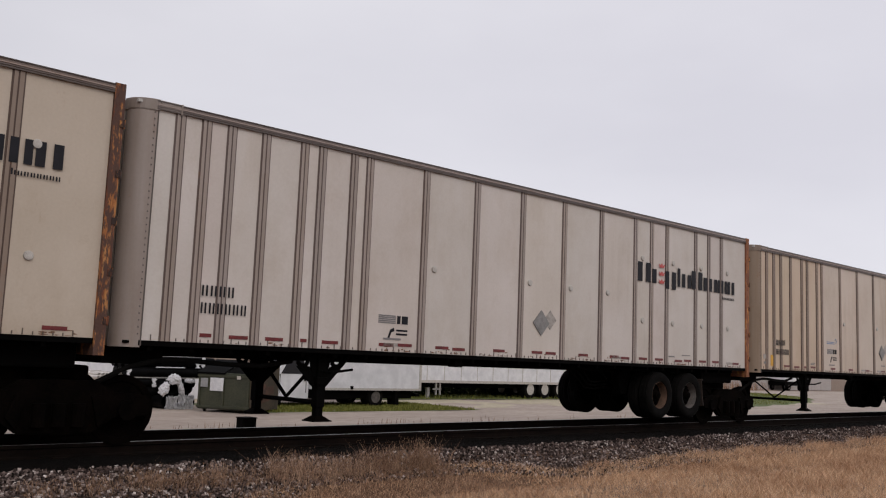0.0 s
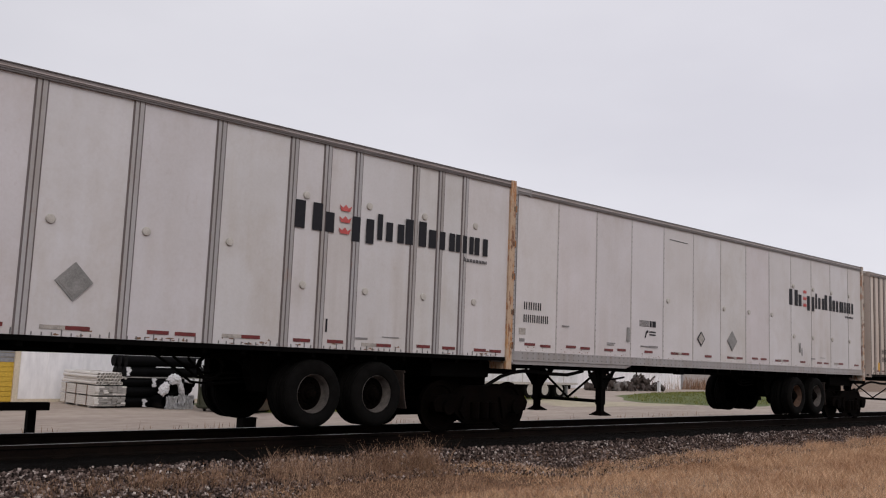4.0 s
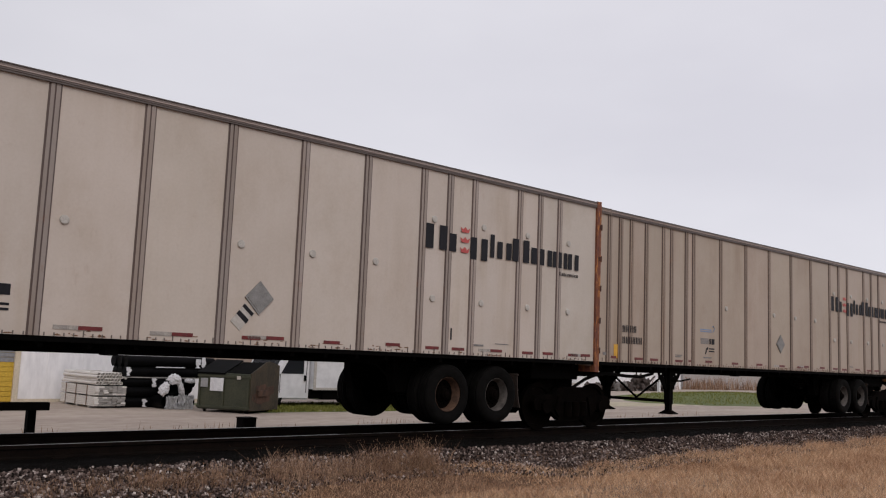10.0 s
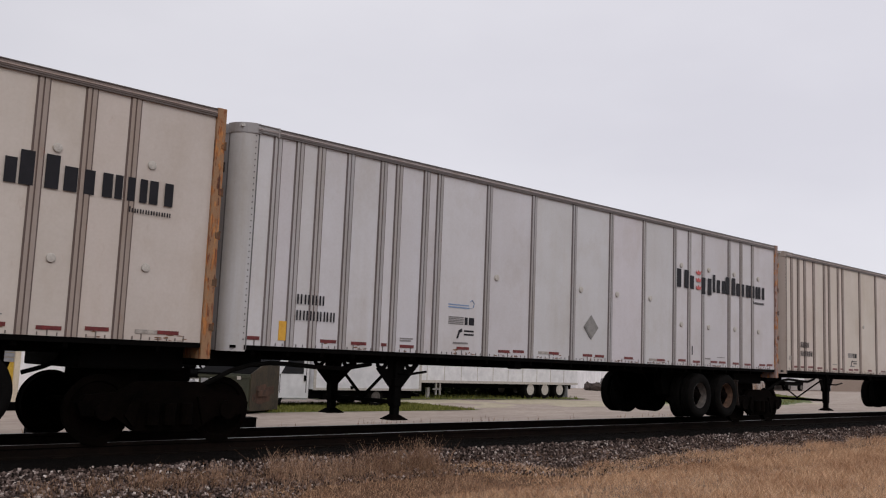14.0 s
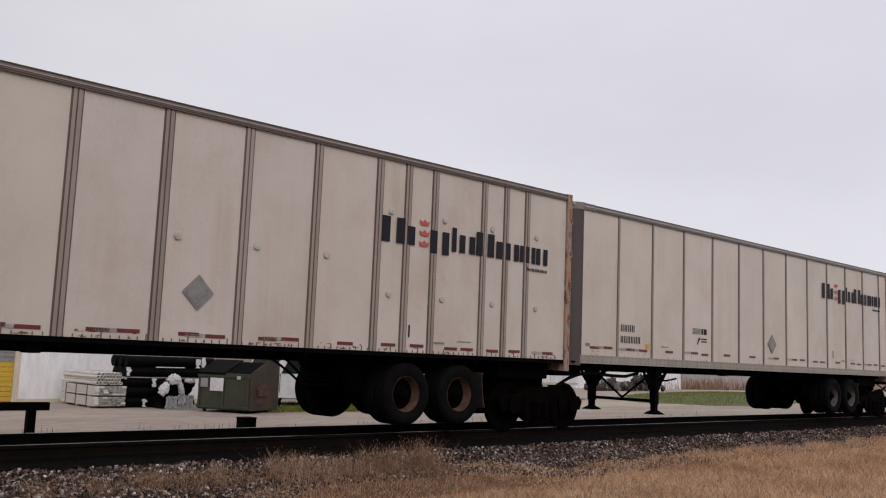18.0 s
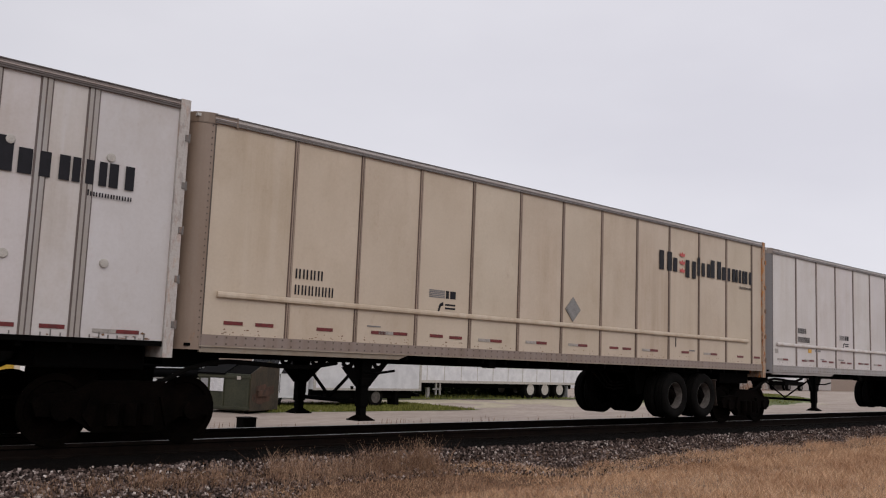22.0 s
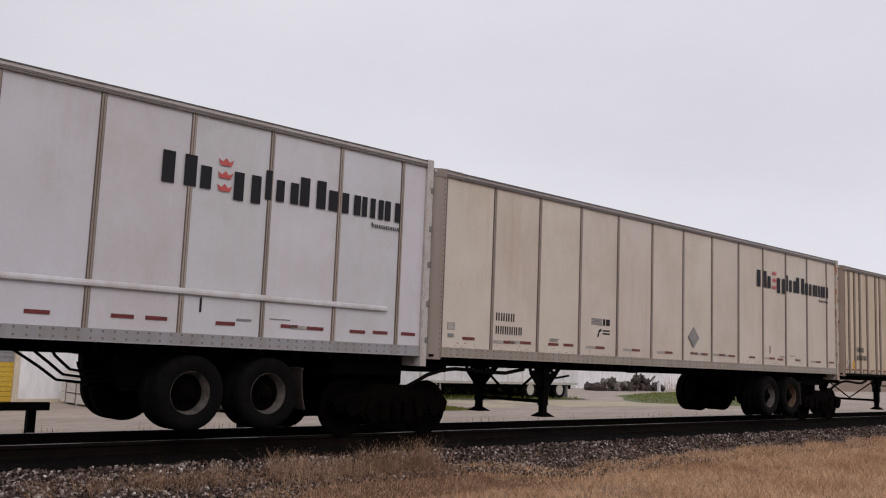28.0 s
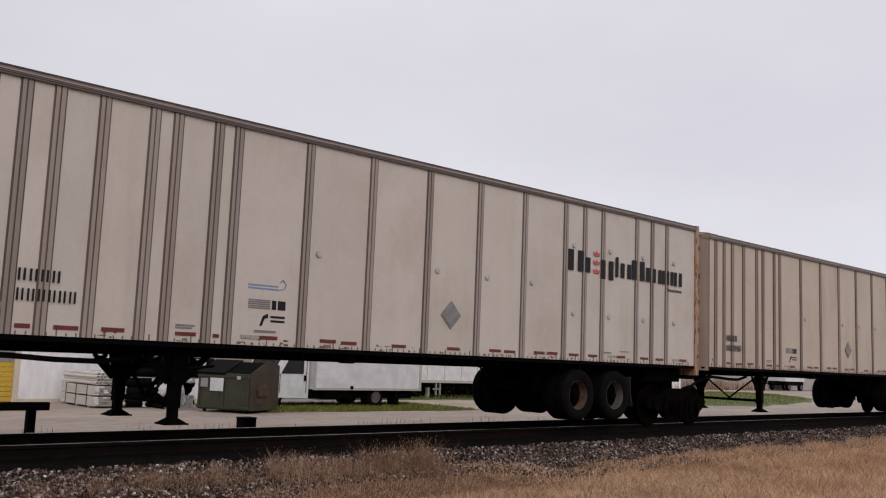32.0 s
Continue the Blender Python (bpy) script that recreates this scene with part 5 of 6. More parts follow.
def dumpster():
    d = thing("dumpster", pose(13.62, 13.55, GROUND, 0, 0, -61), "dull green steel dumpster with black lid and rusty side", "dumpster")
    W, D, F, B = 1.72, 1.74, 1.14, 1.47

    def shell(bm):
        prof = [(0.0, 0.08), (0.0, F), (D * 0.55, B), (D, B - 0.08), (D, 0.08)]
        lo = [bm.verts.new((0, y, z)) for y, z in prof]
        hi = [bm.verts.new((W, y, z)) for y, z in prof]
        n = len(prof)
        for i in range(n):
            bm.faces.new((lo[i], lo[(i + 1) % n], hi[(i + 1) % n], hi[i]))
        bm.faces.new(lo), bm.faces.new(hi)
        bmesh.ops.recalc_face_normals(bm, faces=bm.faces[:])
        bmesh.ops.bevel(bm, geom=bm.edges[:], offset=0.015, segments=1, affect="EDGES")
    bm = bmesh.new()
    shell(bm)
    part("body", bm, GREEN, d)
    # one lid lies shut; a sunk black slab paints the shade of the open half
    for x0, x1, sink, mt in ((-0.03, W * 0.52, 0.0, LID), (W * 0.52 + 0.02, W - 0.02, 0.05, BLACK)):
        bm = bmesh.new()
        v = [bm.verts.new(c) for c in ((x0, -0.06 if not sink else 0.03, F - 0.03), (x1, -0.06 if not sink else 0.03, F - 0.03), (x1, D * 0.57, B + 0.02 - sink), (x0, D * 0.57, B + 0.02 - sink))]
        w = [bm.verts.new(a.co + Vector((0, -0.01, 0.045))) for a in v]
        bm.faces.new(v), bm.faces.new(w)
        for i in range(4):
            bm.faces.new((v[i], v[(i + 1) % 4], w[(i + 1) % 4], w[i]))
        bmesh.ops.recalc_face_normals(bm, faces=bm.faces[:])
        part("lid" if not sink else "opening", bm, mt, d, "black plastic lid" if not sink else "black slab painting the shade of the open top")
    bm = bmesh.new()
    prism(bm, [(0.0, 0.08), (D, 0.08), (D, B - 0.06), (D * 0.62, B + 0.06), (D * 0.5, B + 0.03), (0.0, F + 0.02)], 0, 0.03)
    for v in bm.verts:
        v.co = (W + v.co.y, v.co.x, v.co.z)
    bmesh.ops.recalc_face_normals(bm, faces=bm.faces[:])
    part("side_panel", bm, OLIVE, d, "green side panel stained with rust")
    for z in (0.12, F - 0.12):
        bm = bmesh.new()
        box(bm, -0.02, W + 0.02, -0.04, -0.005, z, z + 0.07, 0.008)
        part("rim_bar", bm, GREEN, d)
    for x in (0.02, 0.82, W - 0.08):
        bm = bmesh.new()
        box(bm, x, x + 0.06, -0.035, -0.002, 0.19, F - 0.125)
        part("stiffener", bm, GREEN, d)
    bm = bmesh.new()
    box(bm, W + 0.031, W + 0.10, 0.35, 1.0, 0.5, 0.68, 0.01)
    part("fork_pocket", bm, RUST, d, "rusty fork pocket")
    bm = bmesh.new()
    prism(bm, [(0.10, 0.38), (0.55, 0.26), (1.15, 0.35), (1.2, 0.52), (1.45, 0.58), (1.38, 0.80), (1.0, 0.76), (0.85, 0.86), (0.3, 0.80), (0.35, 0.6), (0.12, 0.55)], 0, 0.004)
    for v in bm.verts:
        v.co = (W + 0.032 + v.co.y, v.co.x, v.co.z)
    part("rust_patch", bm, RUST, d)
    bm = bmesh.new()
    box(bm, 0.42, 0.86, -0.046, -0.038, 0.62, 1.0)
    part("notice", bm, WRAP, d, "plain white notice plate")
    bm = bmesh.new()
    box(bm, 0.10, 0.34, -0.046, -0.038, 0.72, 0.98)
    part("notice", bm, GREYWALL, d)
    bm = bmesh.new()
    box(bm, 1.30, 1.42, -0.046, -0.038, 0.98, 1.08)
    part("notice", bm, CAP, d)
    for x in (0.15, W - 0.2):
        for y in (0.15, D - 0.2):
            bm = bmesh.new()
            rod(bm, (x, y, 0.045), (x + 0.05, y, 0.045), 0.045, 12)
            box(bm, x - 0.02, x + 0.07, y - 0.05, y + 0.05, 0.06, 0.1)
            part("caster", bm, BLACK, d)


dumpster()


def wheel_on(parent, x, y, z, r, w, rim_mat):
    bm = bmesh.new()
    lathe(bm, [(r * 0.6, 0.03), (r * 0.72, 0.0), (r * 0.92, 0.0), (r, 0.05), (r, w - 0.05), (r * 0.92, w), (r * 0.6, w)], (x, y, z), 24)
    t = part("wheel", bm, RUBBER, parent, "", True)
    bm = bmesh.new()
    lathe(bm, [(r * 0.58, -0.006), (r * 0.5, 0.03), (r * 0.25, 0.02), (r * 0.15, -0.01)], (x, y, z), 20)
    part("rim", bm, rim_mat, t, "", True)


def box_van():
    v = thing("box_truck", (16.9, 14.5, GROUND), "white cutaway box truck with a plain cargo box, parked on grass", "truck")
    bm = bmesh.new()
    prism(bm, [(-0.75, 0.30), (1.45, 0.26), (1.45, 2.25), (0.75, 2.25), (0.05, 1.10), (-0.62, 0.98), (-0.75, 0.82)], 0.05, 1.95)
    bmesh.ops.bevel(bm, geom=bm.edges[:], offset=0.05, segments=2, affect="EDGES")
    part("cab", bm, VANWHITE, v, "", True)
    bm = bmesh.new()
    prism(bm, [(0.28, 1.13), (1.18, 1.13), (1.18, 2.02), (0.82, 2.02)], 0.035, 0.06)
    part("side_window", bm, GLASS, v)
    bm = bmesh.new()
    w = [bm.verts.new(c) for c in ((0.088, 0.2, 1.16), (0.088, 1.8, 1.16), (0.70, 1.8, 2.17), (0.70, 0.2, 2.17))]
    bm.faces.new(w)
    for a in w:
        a.co.x -= 0.02
    bmesh.ops.solidify(bm, geom=bm.faces[:], thickness=0.01)
    part("windscreen", bm, GLASS, v)
    bm = bmesh.new()
    box(bm, 0.24, 0.255, 0.036, 0.05, 0.5, 1.12)
    box(bm, 1.30, 1.315, 0.036, 0.05, 0.5, 2.1)
    part("door_gap", bm, BLACK, v)
    bm = bmesh.new()
    box(bm, 1.20, 1.28, 0.0, 0.05, 0.90, 1.08, 0.01)
    part("door_handle", bm, BLACK, v)
    bm = bmesh.new()
    box(bm, 1.5, 6.45, -0.1, 2.25, 0.62, 3.0, 0.02)
    part("cargo_box", bm, VANWHITE, v)
    for x in (1.5, 6.37):
        bm = bmesh.new()
        box(bm, x, x + 0.10, -0.125, -0.098, 0.62, 3.0)
        part("corner_trim", bm, CAP, v)
    bm = bmesh.new()
    box(bm, 1.5, 6.47, -0.12, -0.098, 0.60, 0.68)
    part("lower_rail", bm, CAP, v)
    bm = bmesh.new()
    box(bm, 1.5, 6.2, 0.1, 2.0, 0.30, 0.60, 0.02)
    box(bm, 2.0, 3.2, 0.0, 0.4, 0.28, 0.55, 0.03)
    part("chassis", bm, BLACK, v)
    bm = bmesh.new()
    box(bm, 3.1, 3.22, -0.13, -0.09, 0.63, 0.75)
    part("side_lamp", bm, BLACK, v)
    wheel_on(v, 0.05, 0.06, 0.36, 0.36, 0.26, RIM)
    wheel_on(v, 4.35, -0.02, 0.36, 0.36, 0.5, RIM)
    wheel_on(v, 0.05, 1.7, 0.36, 0.36, 0.26, RIM)
    wheel_on(v, 4.35, 1.5, 0.36, 0.36, 0.5, RIM)
    bm = bmesh.new()
    box(bm, -0.85, -0.72, 0.1, 1.9, 0.4, 0.6, 0.03)
    part("front_bumper", bm, BLACK, v)
    bm = bmesh.new()
    box(bm, 6.3, 6.5, 0.0, 2.1, 0.38, 0.5, 0.01)
    box(bm, 5.25, 5.45, -0.04, 0.4, 0.0, 0.6, 0.01)
    part("rear_step", bm, BLACK, v)


box_van()


def far_semi():
    s = thing("parked_semi_trailer", (0, 19.4, GROUND), "long white semi-trailer parked beyond the gravel", "trailer")
    bm = bmesh.new()
    box(bm, 26.4, 39.4, 0, 2.6, 0.78, 3.5, 0.03)
    part("body", bm, VANWHITE, s)
    for i in range(11):
        bm = bmesh.new()
        box(bm, 27.2 + 1.1 * i, 27.23 + 1.1 * i, -0.012, 0.004, 0.86, 3.4)
        part("seam", bm, CAP, s)
    bm = bmesh.new()
    box(bm, 26.4, 39.4, -0.02, 0.0, 0.74, 0.86)
    part("lower_rail", bm, CAP, s)
    bm = bmesh.new()
    box(bm, 26.8, 39.2, 0.3, 2.3, 0.52, 0.78)
    part("chassis", bm, BLACK, s)
    for y in (0.3, 2.2):
        bm = bmesh.new()
        box(bm, 28.66, 28.80, y, y + 0.15, 0.03, 0.74)
        box(bm, 28.56, 28.90, y - 0.05, y + 0.2, 0, 0.03)
        part("landing_leg", bm, BOARDEND, s)
    bm = bmesh.new()
    box(bm, 28.95, 29.02, 0.05, 0.12, 0.2, 0.74)
    box(bm, 29.20, 29.27, 0.05, 0.12, 0.2, 0.74)
    box(bm, 28.8, 29.3, 0.05, 0.12, 0.42, 0.48)
    part("leg_brace", bm, BOARDEND, s)
    for x in (35.6, 36.75, 37.95):
        for y in (0.05, 2.05):
            wheel_on(s, x, y, 0.48, 0.48, 0.5, CAP)
    bm = bmesh.new()
    box(bm, 38.6, 38.65, 0.05, 0.7, 0.1, 0.7)
    part("mud_flap", bm, GREYWALL, s)


far_semi()


def scrap_heap():
    c = thing("scrap_heap", (54.5, 30.0, GROUND), "long heap of dark broken scrap beside a white marker post", "heap")
    dark = plain("dark_brown_scrap", (0.022, 0.017, 0.015), (0.085, 0.062, 0.054), 0.9, 0.0, 2)
    pale = plain("pale_grey_scrap", (0.12, 0.11, 0.105), (0.26, 0.24, 0.23), 0.8, 0.0, 2)
    rng = random.Random(12)
    for i in range(150):
        x = rng.uniform(0, 9)
        top = 0.35 + 0.85 * max(0.0, 1 - abs(x - 6.6) / 3.0) + 0.35 * max(0.0, 1 - abs(x - 2.4) / 1.8)
        size = rng.uniform(0.10, 0.34)
        bm = bmesh.new()
        bmesh.ops.create_icosphere(bm, subdivisions=1, radius=1.0)
        for v in bm.verts:
            n = rng.uniform(0.6, 1.25)
            v.co = (v.co.x * size * 1.4 * n, v.co.y * size * n, v.co.z * size * 0.8 * n)
        o = part("scrap_lump", bm, pale if rng.random() < 0.15 else dark, c)
        z = top * rng.random()
        o.matrix_basis = pose(x, rng.uniform(-0.6, 0.6) * (1.1 - z / 1.3), z + 0.05, rng.uniform(0, 90), rng.uniform(0, 90), rng.uniform(0, 360))
    for x, z0, x1, z1 in ((5.2, 0.5, 6.3, 1.35), (6.0, 0.4, 5.6, 1.5), (7.4, 0.6, 8.2, 1.2), (2.0, 0.4, 2.9, 0.95)):
        bm = bmesh.new()
        beam(bm, (x, -0.2, z0), (x1, -0.3, z1), 0.08, 0.10)
        part("scrap_beam", bm, dark, c)
    bm = bmesh.new()
    box(bm, 7.3, 7.5, -1.3, -1.1, -0.02, 0.75)
    part("marker_post", bm, VANWHITE, c, "white marker post")


scrap_heap()


def white_shed():
    h = thing("white_shed", (58.1, 34.0, GROUND), "long low white metal shed with a grey corner trim", "building")
    bm = bmesh.new()
    box(bm, 0, 15.6, 0, 9, 0, 3.6)
    part("wall", bm, WHITEWALL, h)
    for i in range(30):
        part("cladding_rib", stored("shed_rib", lambda bm: box(bm, -0.03, 0.03, -0.03, 0.002, 0, 3.6), "cladding_rib", WHITEWALL), WHITEWALL, h).location.x = 0.4 + 0.5 * i
    bm = bmesh.new()
    prism(bm, [(-0.3, 3.6), (15.9, 3.6), (15.9, 3.75), (7.8, 4.7), (-0.3, 3.75)], -0.3, 9.3)
    part("roof", bm, GREYWALL, h)
    bm = bmesh.new()
    box(bm, 15.45, 15.75, -0.06, 0.05, 0, 3.6)
    part("corner_trim", bm, GREYWALL, h)


white_shed()


def board_fence():
    f = thing("board_fence", (74.5, 36.0, GROUND), "weathered grey board fence", "fence")
    rng = random.Random(2)
    grey = plain("weathered_grey_board", (0.36, 0.325, 0.31), (0.50, 0.46, 0.445), 0.9, 0.0, 3, 0.3, 0.01, (4, 4, 0.4))
    me = stored("fence_board", lambda bm: box(bm, 0, 0.29, 0, 0.03, 0.03, 2.1), "board", grey)
    for i in range(120):
        o = part("board", me, grey, f)
        o.location = (0.3 * i, rng.uniform(-0.01, 0.01), rng.uniform(-0.03, 0.03))
    for z in (0.5, 1.6):
        bm = bmesh.new()
        box(bm, 0, 36, 0.04, 0.1, z, z + 0.1)
        part("rail", bm, grey, f)
    for i in range(13):
        bm = bmesh.new()
        box(bm, 3 * i, 3 * i + 0.1, 0.1, 0.2, 0, 2.0)
        part("post", bm, grey, f)


board_fence()


def container():
    c = thing("shipping_container", (96.0, 38.2, GROUND), "faded red-brown corrugated steel container", "container")
    red = plain("faded_red_steel", (0.30, 0.20, 0.18), (0.40, 0.29, 0.27), 0.8, 0.0, 1.2)
    bm = bmesh.new()
    box(bm, 0, 6.0, 0, 2.4, 0.12, 2.3, 0.02)
    part("body", bm, red, c)
    for i in range(24):
        part("corrugation", stored("corr", lambda bm: prism(bm, [(0.0, 0.2), (0.12, 0.2), (0.12, 2.2), (0.0, 2.2)], -0.03, 0.0), "corrugation", red), red, c).location.x = 0.08 + 0.245 * i
    for x in (0.0, 5.85):
        bm = bmesh.new()
        box(bm, x, x + 0.15, 0, 2.4, 0, 0.13)
        part("corner_casting", bm, BLACK, c)


container()


def far_truck():
    c = thing("white_cube_truck", (94.3, 34.0, GROUND), "small white cube truck far down the road", "truck")
    bm = bmesh.new()
    box(bm, 0, 4.6, 0, 2.2, 1.0, 3.0, 0.03)
    part("cargo_box", bm, VANWHITE, c)
    bm = bmesh.new()
    box(bm, 0.1, 4.5, 0.1, 2.1, 0.55, 1.0)
    part("chassis", bm, BLACK, c)
    for x in (0.9, 3.8):
        wheel_on(c, x, 0.0, 0.4, 0.4, 0.3, RIM)
        wheel_on(c, x, 1.85, 0.4, 0.4, 0.3, RIM)


far_truck()


def barrier():
    b = thing("steel_barrier", (0, 7.5, GROUND), "low black steel barrier beside the road", "barrier")
    bm = bmesh.new()
    box(bm, -6.0, 7.02, -0.06, 0.10, 0.48, 0.64, 0.01)
    part("beam", bm, BLACK, b)
    for x in (-4.5, -0.8, 2.9, 6.67):
        bm = bmesh.new()
        box(bm, x, x + 0.16, 0.101, 0.26, -0.02, 0.62, 0.01)
        part("post", bm, BLACK, b)


barrier()
jb = thing("junction_box", (11.26, 7.0, GROUND), "small black trackside junction box", "box")
bm = bmesh.new()
box(bm, -0.17, 0.17, -0.15, 0.15, -0.01, 0.30, 0.012)
part("case", bm, BLACK, jb)
bm = bmesh.new()
box(bm, -0.185, 0.185, -0.165, 0.165, 0.30, 0.325, 0.008)
part("cover", bm, BLACK, jb)

# ---- grass, weeds and stones ----


def many(name, material, verts, faces, label, category):
    me = bpy.data.meshes.new(name)
    me.from_pydata(verts, [], faces)
    me.materials.append(material)
    return tagged(new(name, me), label, category, "", "stuff")


def near_height(y):
    """The ground's height on the camera's side."""
    for (y0, z0), (y1, z1) in zip(BED, BED[1:]):
        if y0 <= y <= y1:
            return z0 + (z1 - z0) * (y - y0) / (y1 - y0)
    return GROUND - 0.02


def blades(name, material, spots, label, category, seed, lean=0.35, wide=0.006):
    """Bent blades: each spot is (x, y, z, height)."""
    r = np.random.RandomState(seed)
    s = np.array(spots)
    n = len(s)
    a = r.uniform(0, 2 * np.pi, n)
    side = np.stack([np.cos(a), np.sin(a), np.zeros(n)], 1)
    b = r.uniform(0, 2 * np.pi, n)
    way = np.stack([np.cos(b), np.sin(b), np.zeros(n)], 1) * (r.uniform(0.05, 1, n) * lean * s[:, 3])[:, None]
    w = (wide * r.uniform(0.6, 1.5, n))[:, None]
    up = np.zeros((n, 3))
    up[:, 2] = s[:, 3]
    p = s[:, :3]
    v = np.stack([p - side * w, p + side * w, p + up * 0.55 + way * 0.35 + side * w * 0.8, p + up * 0.55 + way * 0.35 - side * w * 0.8, p + up + way], 1).reshape(-1, 3)
    i = np.arange(n)[:, None] * 5
    quads = (i + np.array([[0, 1, 2, 3]])).tolist()
    tris = (i + np.array([[3, 2, 4]])).tolist()
    return many(name, material, v.tolist(), quads + tris, label, category)


def edge_of_grass(x):
    """How near to the rails the dry grass comes."""
    if x < 4.5:
        return -2.5
    if x < 7:
        return -2.5 + (x - 4.5) / 2.5 * 1.3
    if x < 10.2:
        return -1.15
    if x < 12:
        return -1.15 - (x - 10.2) / 1.8 * 0.55
    if x < 14.5:
        return -1.7 + (x - 12) / 2.5 * 0.15
    return -1.5


rng = random.Random(21)
spots = []
for _ in range(240000):
    x = 1.0 + 48 * rng.random() ** 1.5
    far = edge_of_grass(x) + 0.25 * noise.noise((x * 0.9, 0, 0))
    y = far - 5.2 * rng.random() ** 1.25
    if x < 0.16 * (y + 11):
        continue
    z = near_height(y) - 0.02
    patch = 0.75 + 0.5 * noise.noise((x * 0.6, y * 0.8, 3))
    h = (0.075 + 0.10 * min(1, max(0, (x - 8) / 8))) * patch * rng.uniform(0.4, 1.5)
    spots.append((x, y, z, h))
blades("dry_grass", STRAW, spots, "dry tan grass on the bank before the track", "grass", 1, 1.8, 0.0028)

spots, heads = [], []
for _ in range(2600):
    c = rng.choice((4.2, 5.3, 6.1, 6.8, 7.4, 8.0, 8.6, 9.1, 9.4, 10.2, 11.5))
    x = rng.gauss(c, 0.30)
    y = edge_of_grass(x) + rng.gauss(-0.45, 0.5)
    if y > -0.8 or x > 9.5:
        continue
    h = rng.uniform(0.06, 0.20) * (1.0 if 6.5 < x < 9.5 else 0.7)
    spots.append((x, y, near_height(y) - 0.02, h))
    for _ in range(3):
        heads.append((x + rng.gauss(0, 0.03), y + rng.gauss(0, 0.03), near_height(y) + h * rng.uniform(0.6, 0.95), rng.uniform(0.03, 0.08)))
# wispy tufts that stand up against the dark rails: x, height
for tx, top in ((3.75, 0.22), (4.3, 0.27), (4.86, 0.34), (5.07, 0.28), (5.4, 0.30), (5.76, 0.36), (6.11, 0.26), (6.68, 0.47), (7.07, 0.44), (7.53, 0.34), (7.81, 0.38), (8.26, 0.46), (8.52, 0.48), (9.0, 0.46), (9.24, 0.52)):
    for _ in range(int(150 * top / 0.4)):
        x, y = tx + rng.gauss(0, 0.13), -1.2 + rng.gauss(0, 0.12)
        h = top * (1.0 if tx > 8.9 else 0.95 if tx > 8.2 else 0.9) * rng.uniform(0.25, 1.0) ** 1.2
        spots.append((x, y, near_height(y) - 0.02, h))
        for _ in range(5):
            u = rng.uniform(0.45, 0.97)
            heads.append((x + rng.gauss(0, 0.022), y + rng.gauss(0, 0.03), near_height(y) - 0.02 + h * u, rng.uniform(0.012, 0.045)))
blades("russet_weeds", RUSSET, spots + heads, "dead russet weeds at the edge of the stones", "weeds", 2, 1.0, 0.0023)

# crushed stones on the shoulder and between the ties
r = np.random.RandomState(6)
cube = np.array([[x, y, z] for x in (-1, 1) for y in (-1, 1) for z in (-1, 1)], float)
quad = np.array([[0, 1, 3, 2], [4, 6, 7, 5], [0, 4, 5, 1], [2, 3, 7, 6], [0, 2, 6, 4], [1, 5, 7, 3]])
V, F = [], []
n = 0
for _ in range(100000):
    x = 1.0 + 44 * r.rand() ** 1.6
    y = r.uniform(-2.6, 0.35)
    # stones stop short of the rails, leaving the painted shade band bare
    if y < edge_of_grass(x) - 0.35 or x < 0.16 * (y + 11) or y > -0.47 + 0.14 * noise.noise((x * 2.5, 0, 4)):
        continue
    size = r.uniform(0.007, 0.020)
    rot = np.array(Euler(r.uniform(0, 6.28, 3)).to_matrix())
    pts = (cube * r.uniform(0.55, 1.1, (8, 3)) * size * r.uniform(0.7, 1.2, 3)) @ rot.T + (x, y, near_height(y) + 0.012 + r.uniform(-0.012, 0.02))
    V.append(pts)
    F.append(quad + 8 * n)
    n += 1
many("ballast_stones", STONE, np.concatenate(V).tolist(), np.concatenate(F).tolist(), "loose grey and brown crushed stones", "stones")

# green grass round the parked truck, the mound and the far verge
spots = []
for _ in range(14000):
    x, y = rng.uniform(15.5, 24.5), rng.uniform(12.5, 16.5)
    spots.append((x, y, GROUND, rng.uniform(0.03, 0.13)))
mound_at = lambda x, y: 0.30 * math.exp(-((x - 49.0 - 1.5 * (y - 15)) / 8.5) ** 2 - ((y - 21.0) / 5.5) ** 2)
for _ in range(30000):
    x, y = rng.uniform(33, 92), rng.uniform(13.3, 29)
    if mound_at(x, y) < 0.045 + 0.02 * noise.noise((x * 0.4, y * 0.4, 2)):
        continue
    spots.append((x, y, GROUND + mound_at(x, y) - 0.02, rng.uniform(0.03, 0.12)))
for _ in range(5000):
    x, y = rng.uniform(22.2, 39.6), rng.uniform(19.0, 24.4)
    spots.append((x, y, GROUND, rng.uniform(0.04, 0.2)))
blades("green_grass", SPRING, spots, "fresh green grass on the verge", "grass", 4, 0.5, 0.012)

bm = bmesh.new()
bmesh.ops.create_grid(bm, x_segments=60, y_segments=24, size=0.5)
for v in bm.verts:
    x, y = 30 + (v.co.x + 0.5) * 70, 11.5 + (v.co.y + 0.5) * 20
    v.co = (x, y, GROUND - 0.035 + mound_at(x, y) + (0.02 * noise.noise((x, y, 0)) if mound_at(x, y) > 0.05 else 0))
tagged(new("grass_mound", finish(bm, "grass_mound", FIELD, True)), "low green mound beside the gravel road", "ground", "", "structure")
sheet("grass_verge", 15.0, 24.8, 12.45, 17.0, GROUND + 0.006, 20, 10, FIELD, 0.01, 0.8, "green grass verge under the parked truck", "ground")
VERGE = plain("dry_yellow_ground", (0.36, 0.31, 0.215), (0.50, 0.44, 0.32), 0.95, 0.0, 0.9, 0.5, 0.02, (0.4, 1.2, 1))
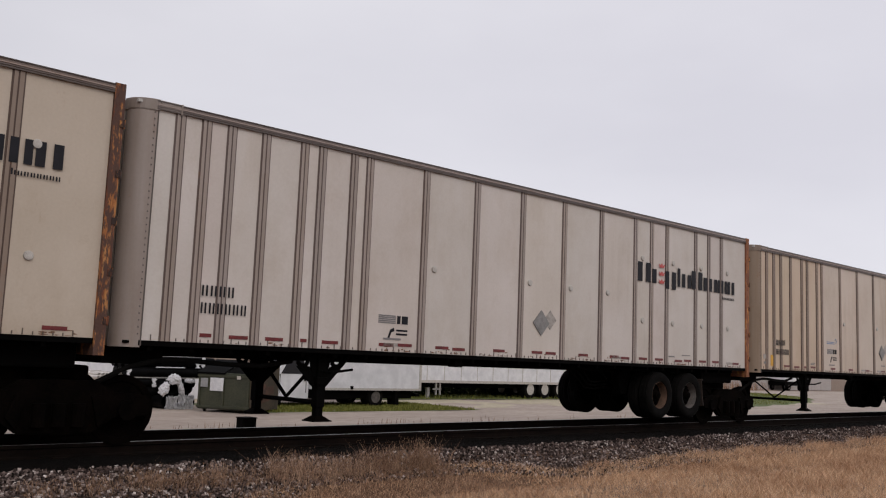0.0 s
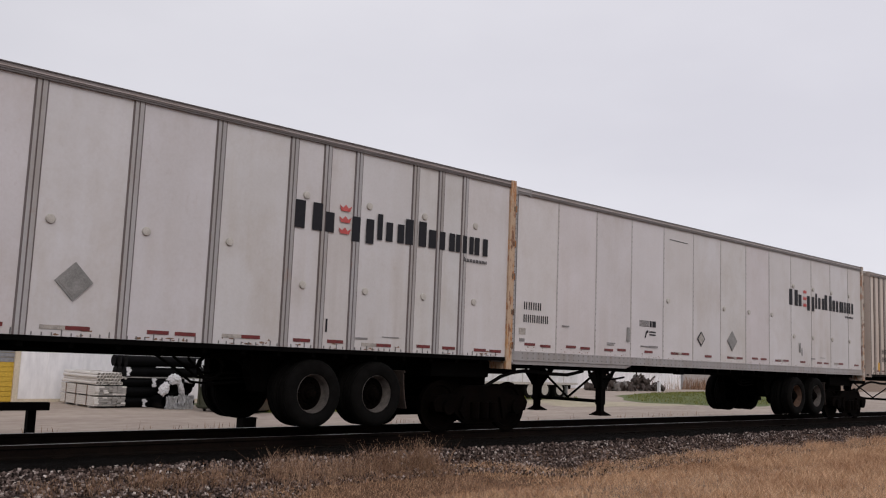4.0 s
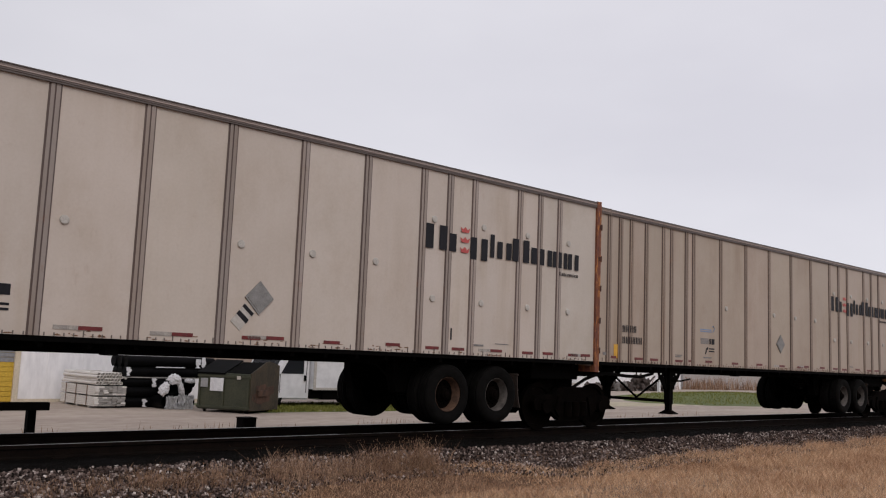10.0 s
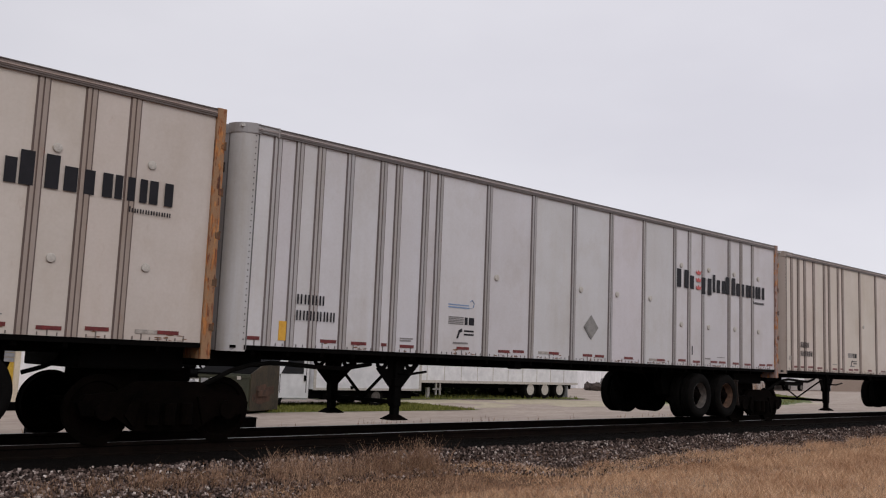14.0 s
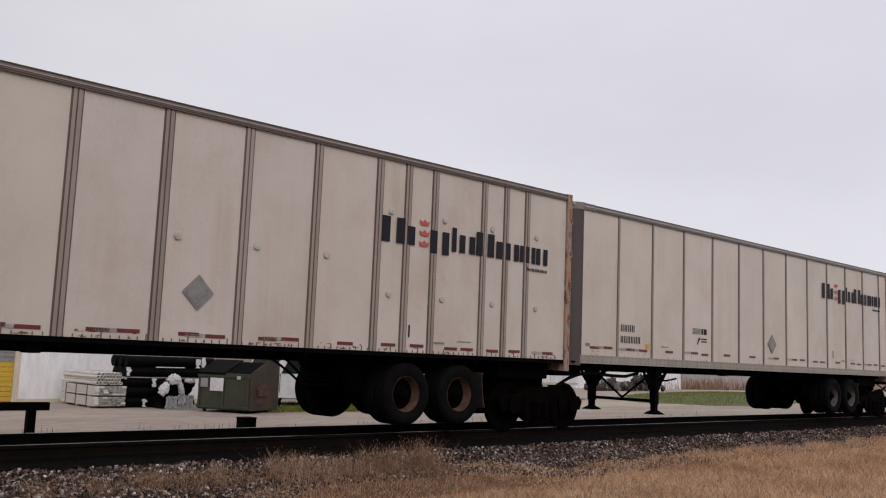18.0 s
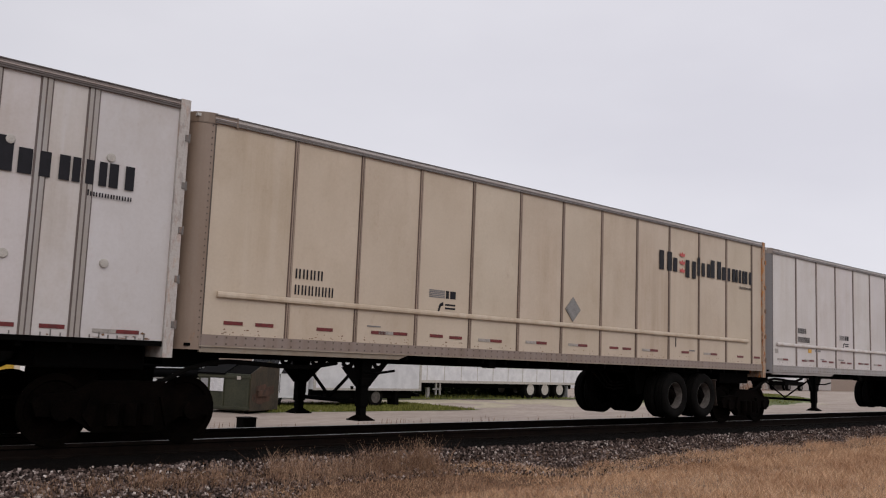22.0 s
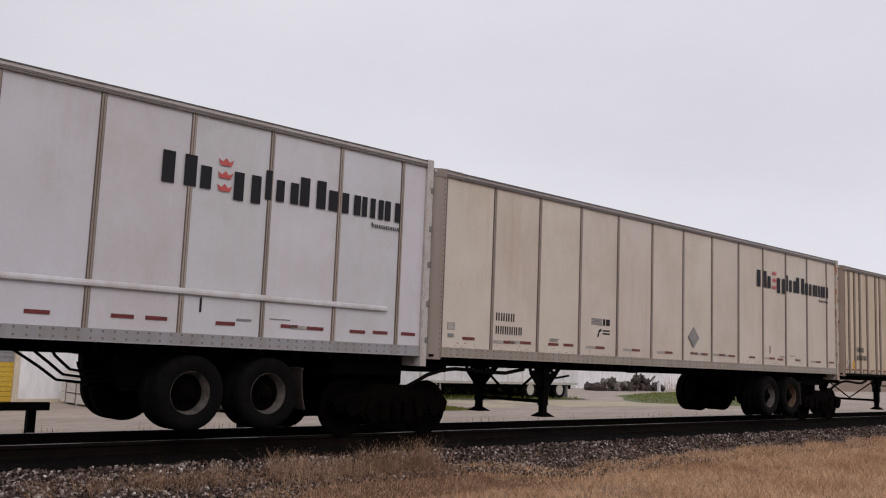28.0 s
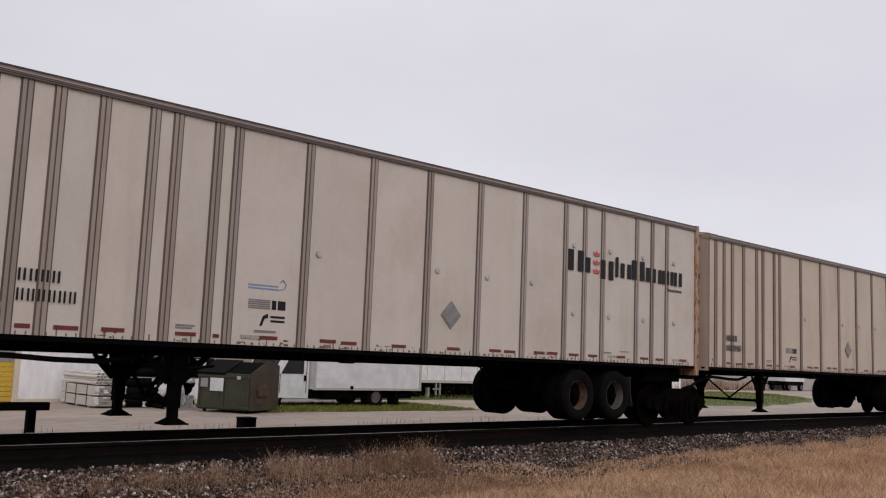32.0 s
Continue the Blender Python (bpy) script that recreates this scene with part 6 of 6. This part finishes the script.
sheet("dry_verge", 23.0, 58.0, 13.6, 18.85, GROUND + 0.004, 40, 8, VERGE, 0.012, 0.5, "pale dry ground between the road and the parked trailer", "ground")
sheet("far_verge", 22.0, 39.8, 18.9, 24.6, GROUND + 0.03, 20, 10, FIELD, 0.01, 0.8, "green strip beyond the gravel yard", "ground")

# dead stalks along the near edge of the road
spots = []
for _ in range(1300):
    x = rng.uniform(3, 34)
    y = rng.uniform(4.8, 8.4)
    if noise.noise((x * 0.8, y * 0.8, 9)) < 0.05:
        continue
    spots.append((x, y, GROUND, rng.uniform(0.05, 0.22)))
blades("dead_stalks", RUSSET, spots, "thin dead stalks on the road edge", "weeds", 5, 0.3, 0.006)

# dead brush along the grey fence
spots = []
for _ in range(1500):
    x = rng.choice((68, 71, 73, 76, 78.5, 81, 84, 88)) + rng.gauss(0, 1.0)
    y = 34.6 + rng.gauss(0, 0.5)
    spots.append((x, y, GROUND, rng.uniform(0.3, 1.5)))
blades("dead_brush", RUSSET, spots, "thin dead brush before the grey fence", "brush", 7, 0.5, 0.014)

# a dark hedge far behind the parked semi-trailer
V, F = [], []
n = 0
for _ in range(7000):
    x = rng.uniform(22, 39.5)
    top = 1.3 + 0.6 * noise.noise((x * 0.35, 0, 5))
    z = rng.uniform(0, 1) ** 0.8 * top
    y = 23.3 + rng.gauss(0, 0.4)
    s_ = rng.uniform(0.06, 0.16)
    rot = np.array(Euler((rng.uniform(0, 6), rng.uniform(0, 6), rng.uniform(0, 6))).to_matrix())
    V.append(np.array([[-1, -0.6, 0], [1, -0.6, 0], [1, 0.6, 0], [-1, 0.6, 0]]) @ rot.T * s_ + (x, y, GROUND + z))
    F.append([[4 * n, 4 * n + 1, 4 * n + 2, 4 * n + 3]])
    n += 1
many("hedge", LEAF, np.concatenate(V).tolist(), np.concatenate(F).tolist(), "dark scrubby hedge beyond the yard", "hedge")


# small unevenness of the train's speed: seconds and metres ahead of or behind the steady run
SLACK = [(0, 0.188), (1, 0.1), (2, -0.06), (3.3, 0.06), (5, 0.156), (6, 0.164), (7, 0.064), (8, -0.033), (9, -0.127), (10, -0.276), (11, 0.237), (12, 0.139), (13, -0.007), (14, -0.061), (15, -0.097), (17.5, -0.089), (18, -0.168), (19, -0.032), (20, -0.03), (21, -0.167), (22, -0.22), (22.5, -0.2), (23, 0.128), (24, 0.094), (25, 0.09), (26, 0.039), (27.5, 0.045), (29, 0.049), (30, 0.028), (31, -0.003), (32, -0.068)]


def motions():
    """The train runs past the camera; its rail wheels roll while they are near."""
    for k, t, b in TRAIN:
        walk(t, [(s, pose(run(s) + d + place(k), 0, 0)) for s, d in SLACK])
        walk(b, [(s, pose(run(s) + d + place(k) + 15.85, 1.3, 0)) for s, d in SLACK])
        near = [0.05 * i for i in range(641) if -4 < run(0.05 * i) + place(k) + 15.85 < 50]
        if not near:
            continue
        times = sorted({0.0, 32.0, *near})
        for w in b.children:
            if w.name.startswith("wheelset"):
                x = w.matrix_basis.translation.x
                turn = [(s, math.degrees((run(min(max(s, near[0]), near[-1])) - run(near[0])) / 0.425)) for s in times]
                walk(w, [(s, pose(x, 0, 0.425, 0, a, 0)) for s, a in turn])


motions()
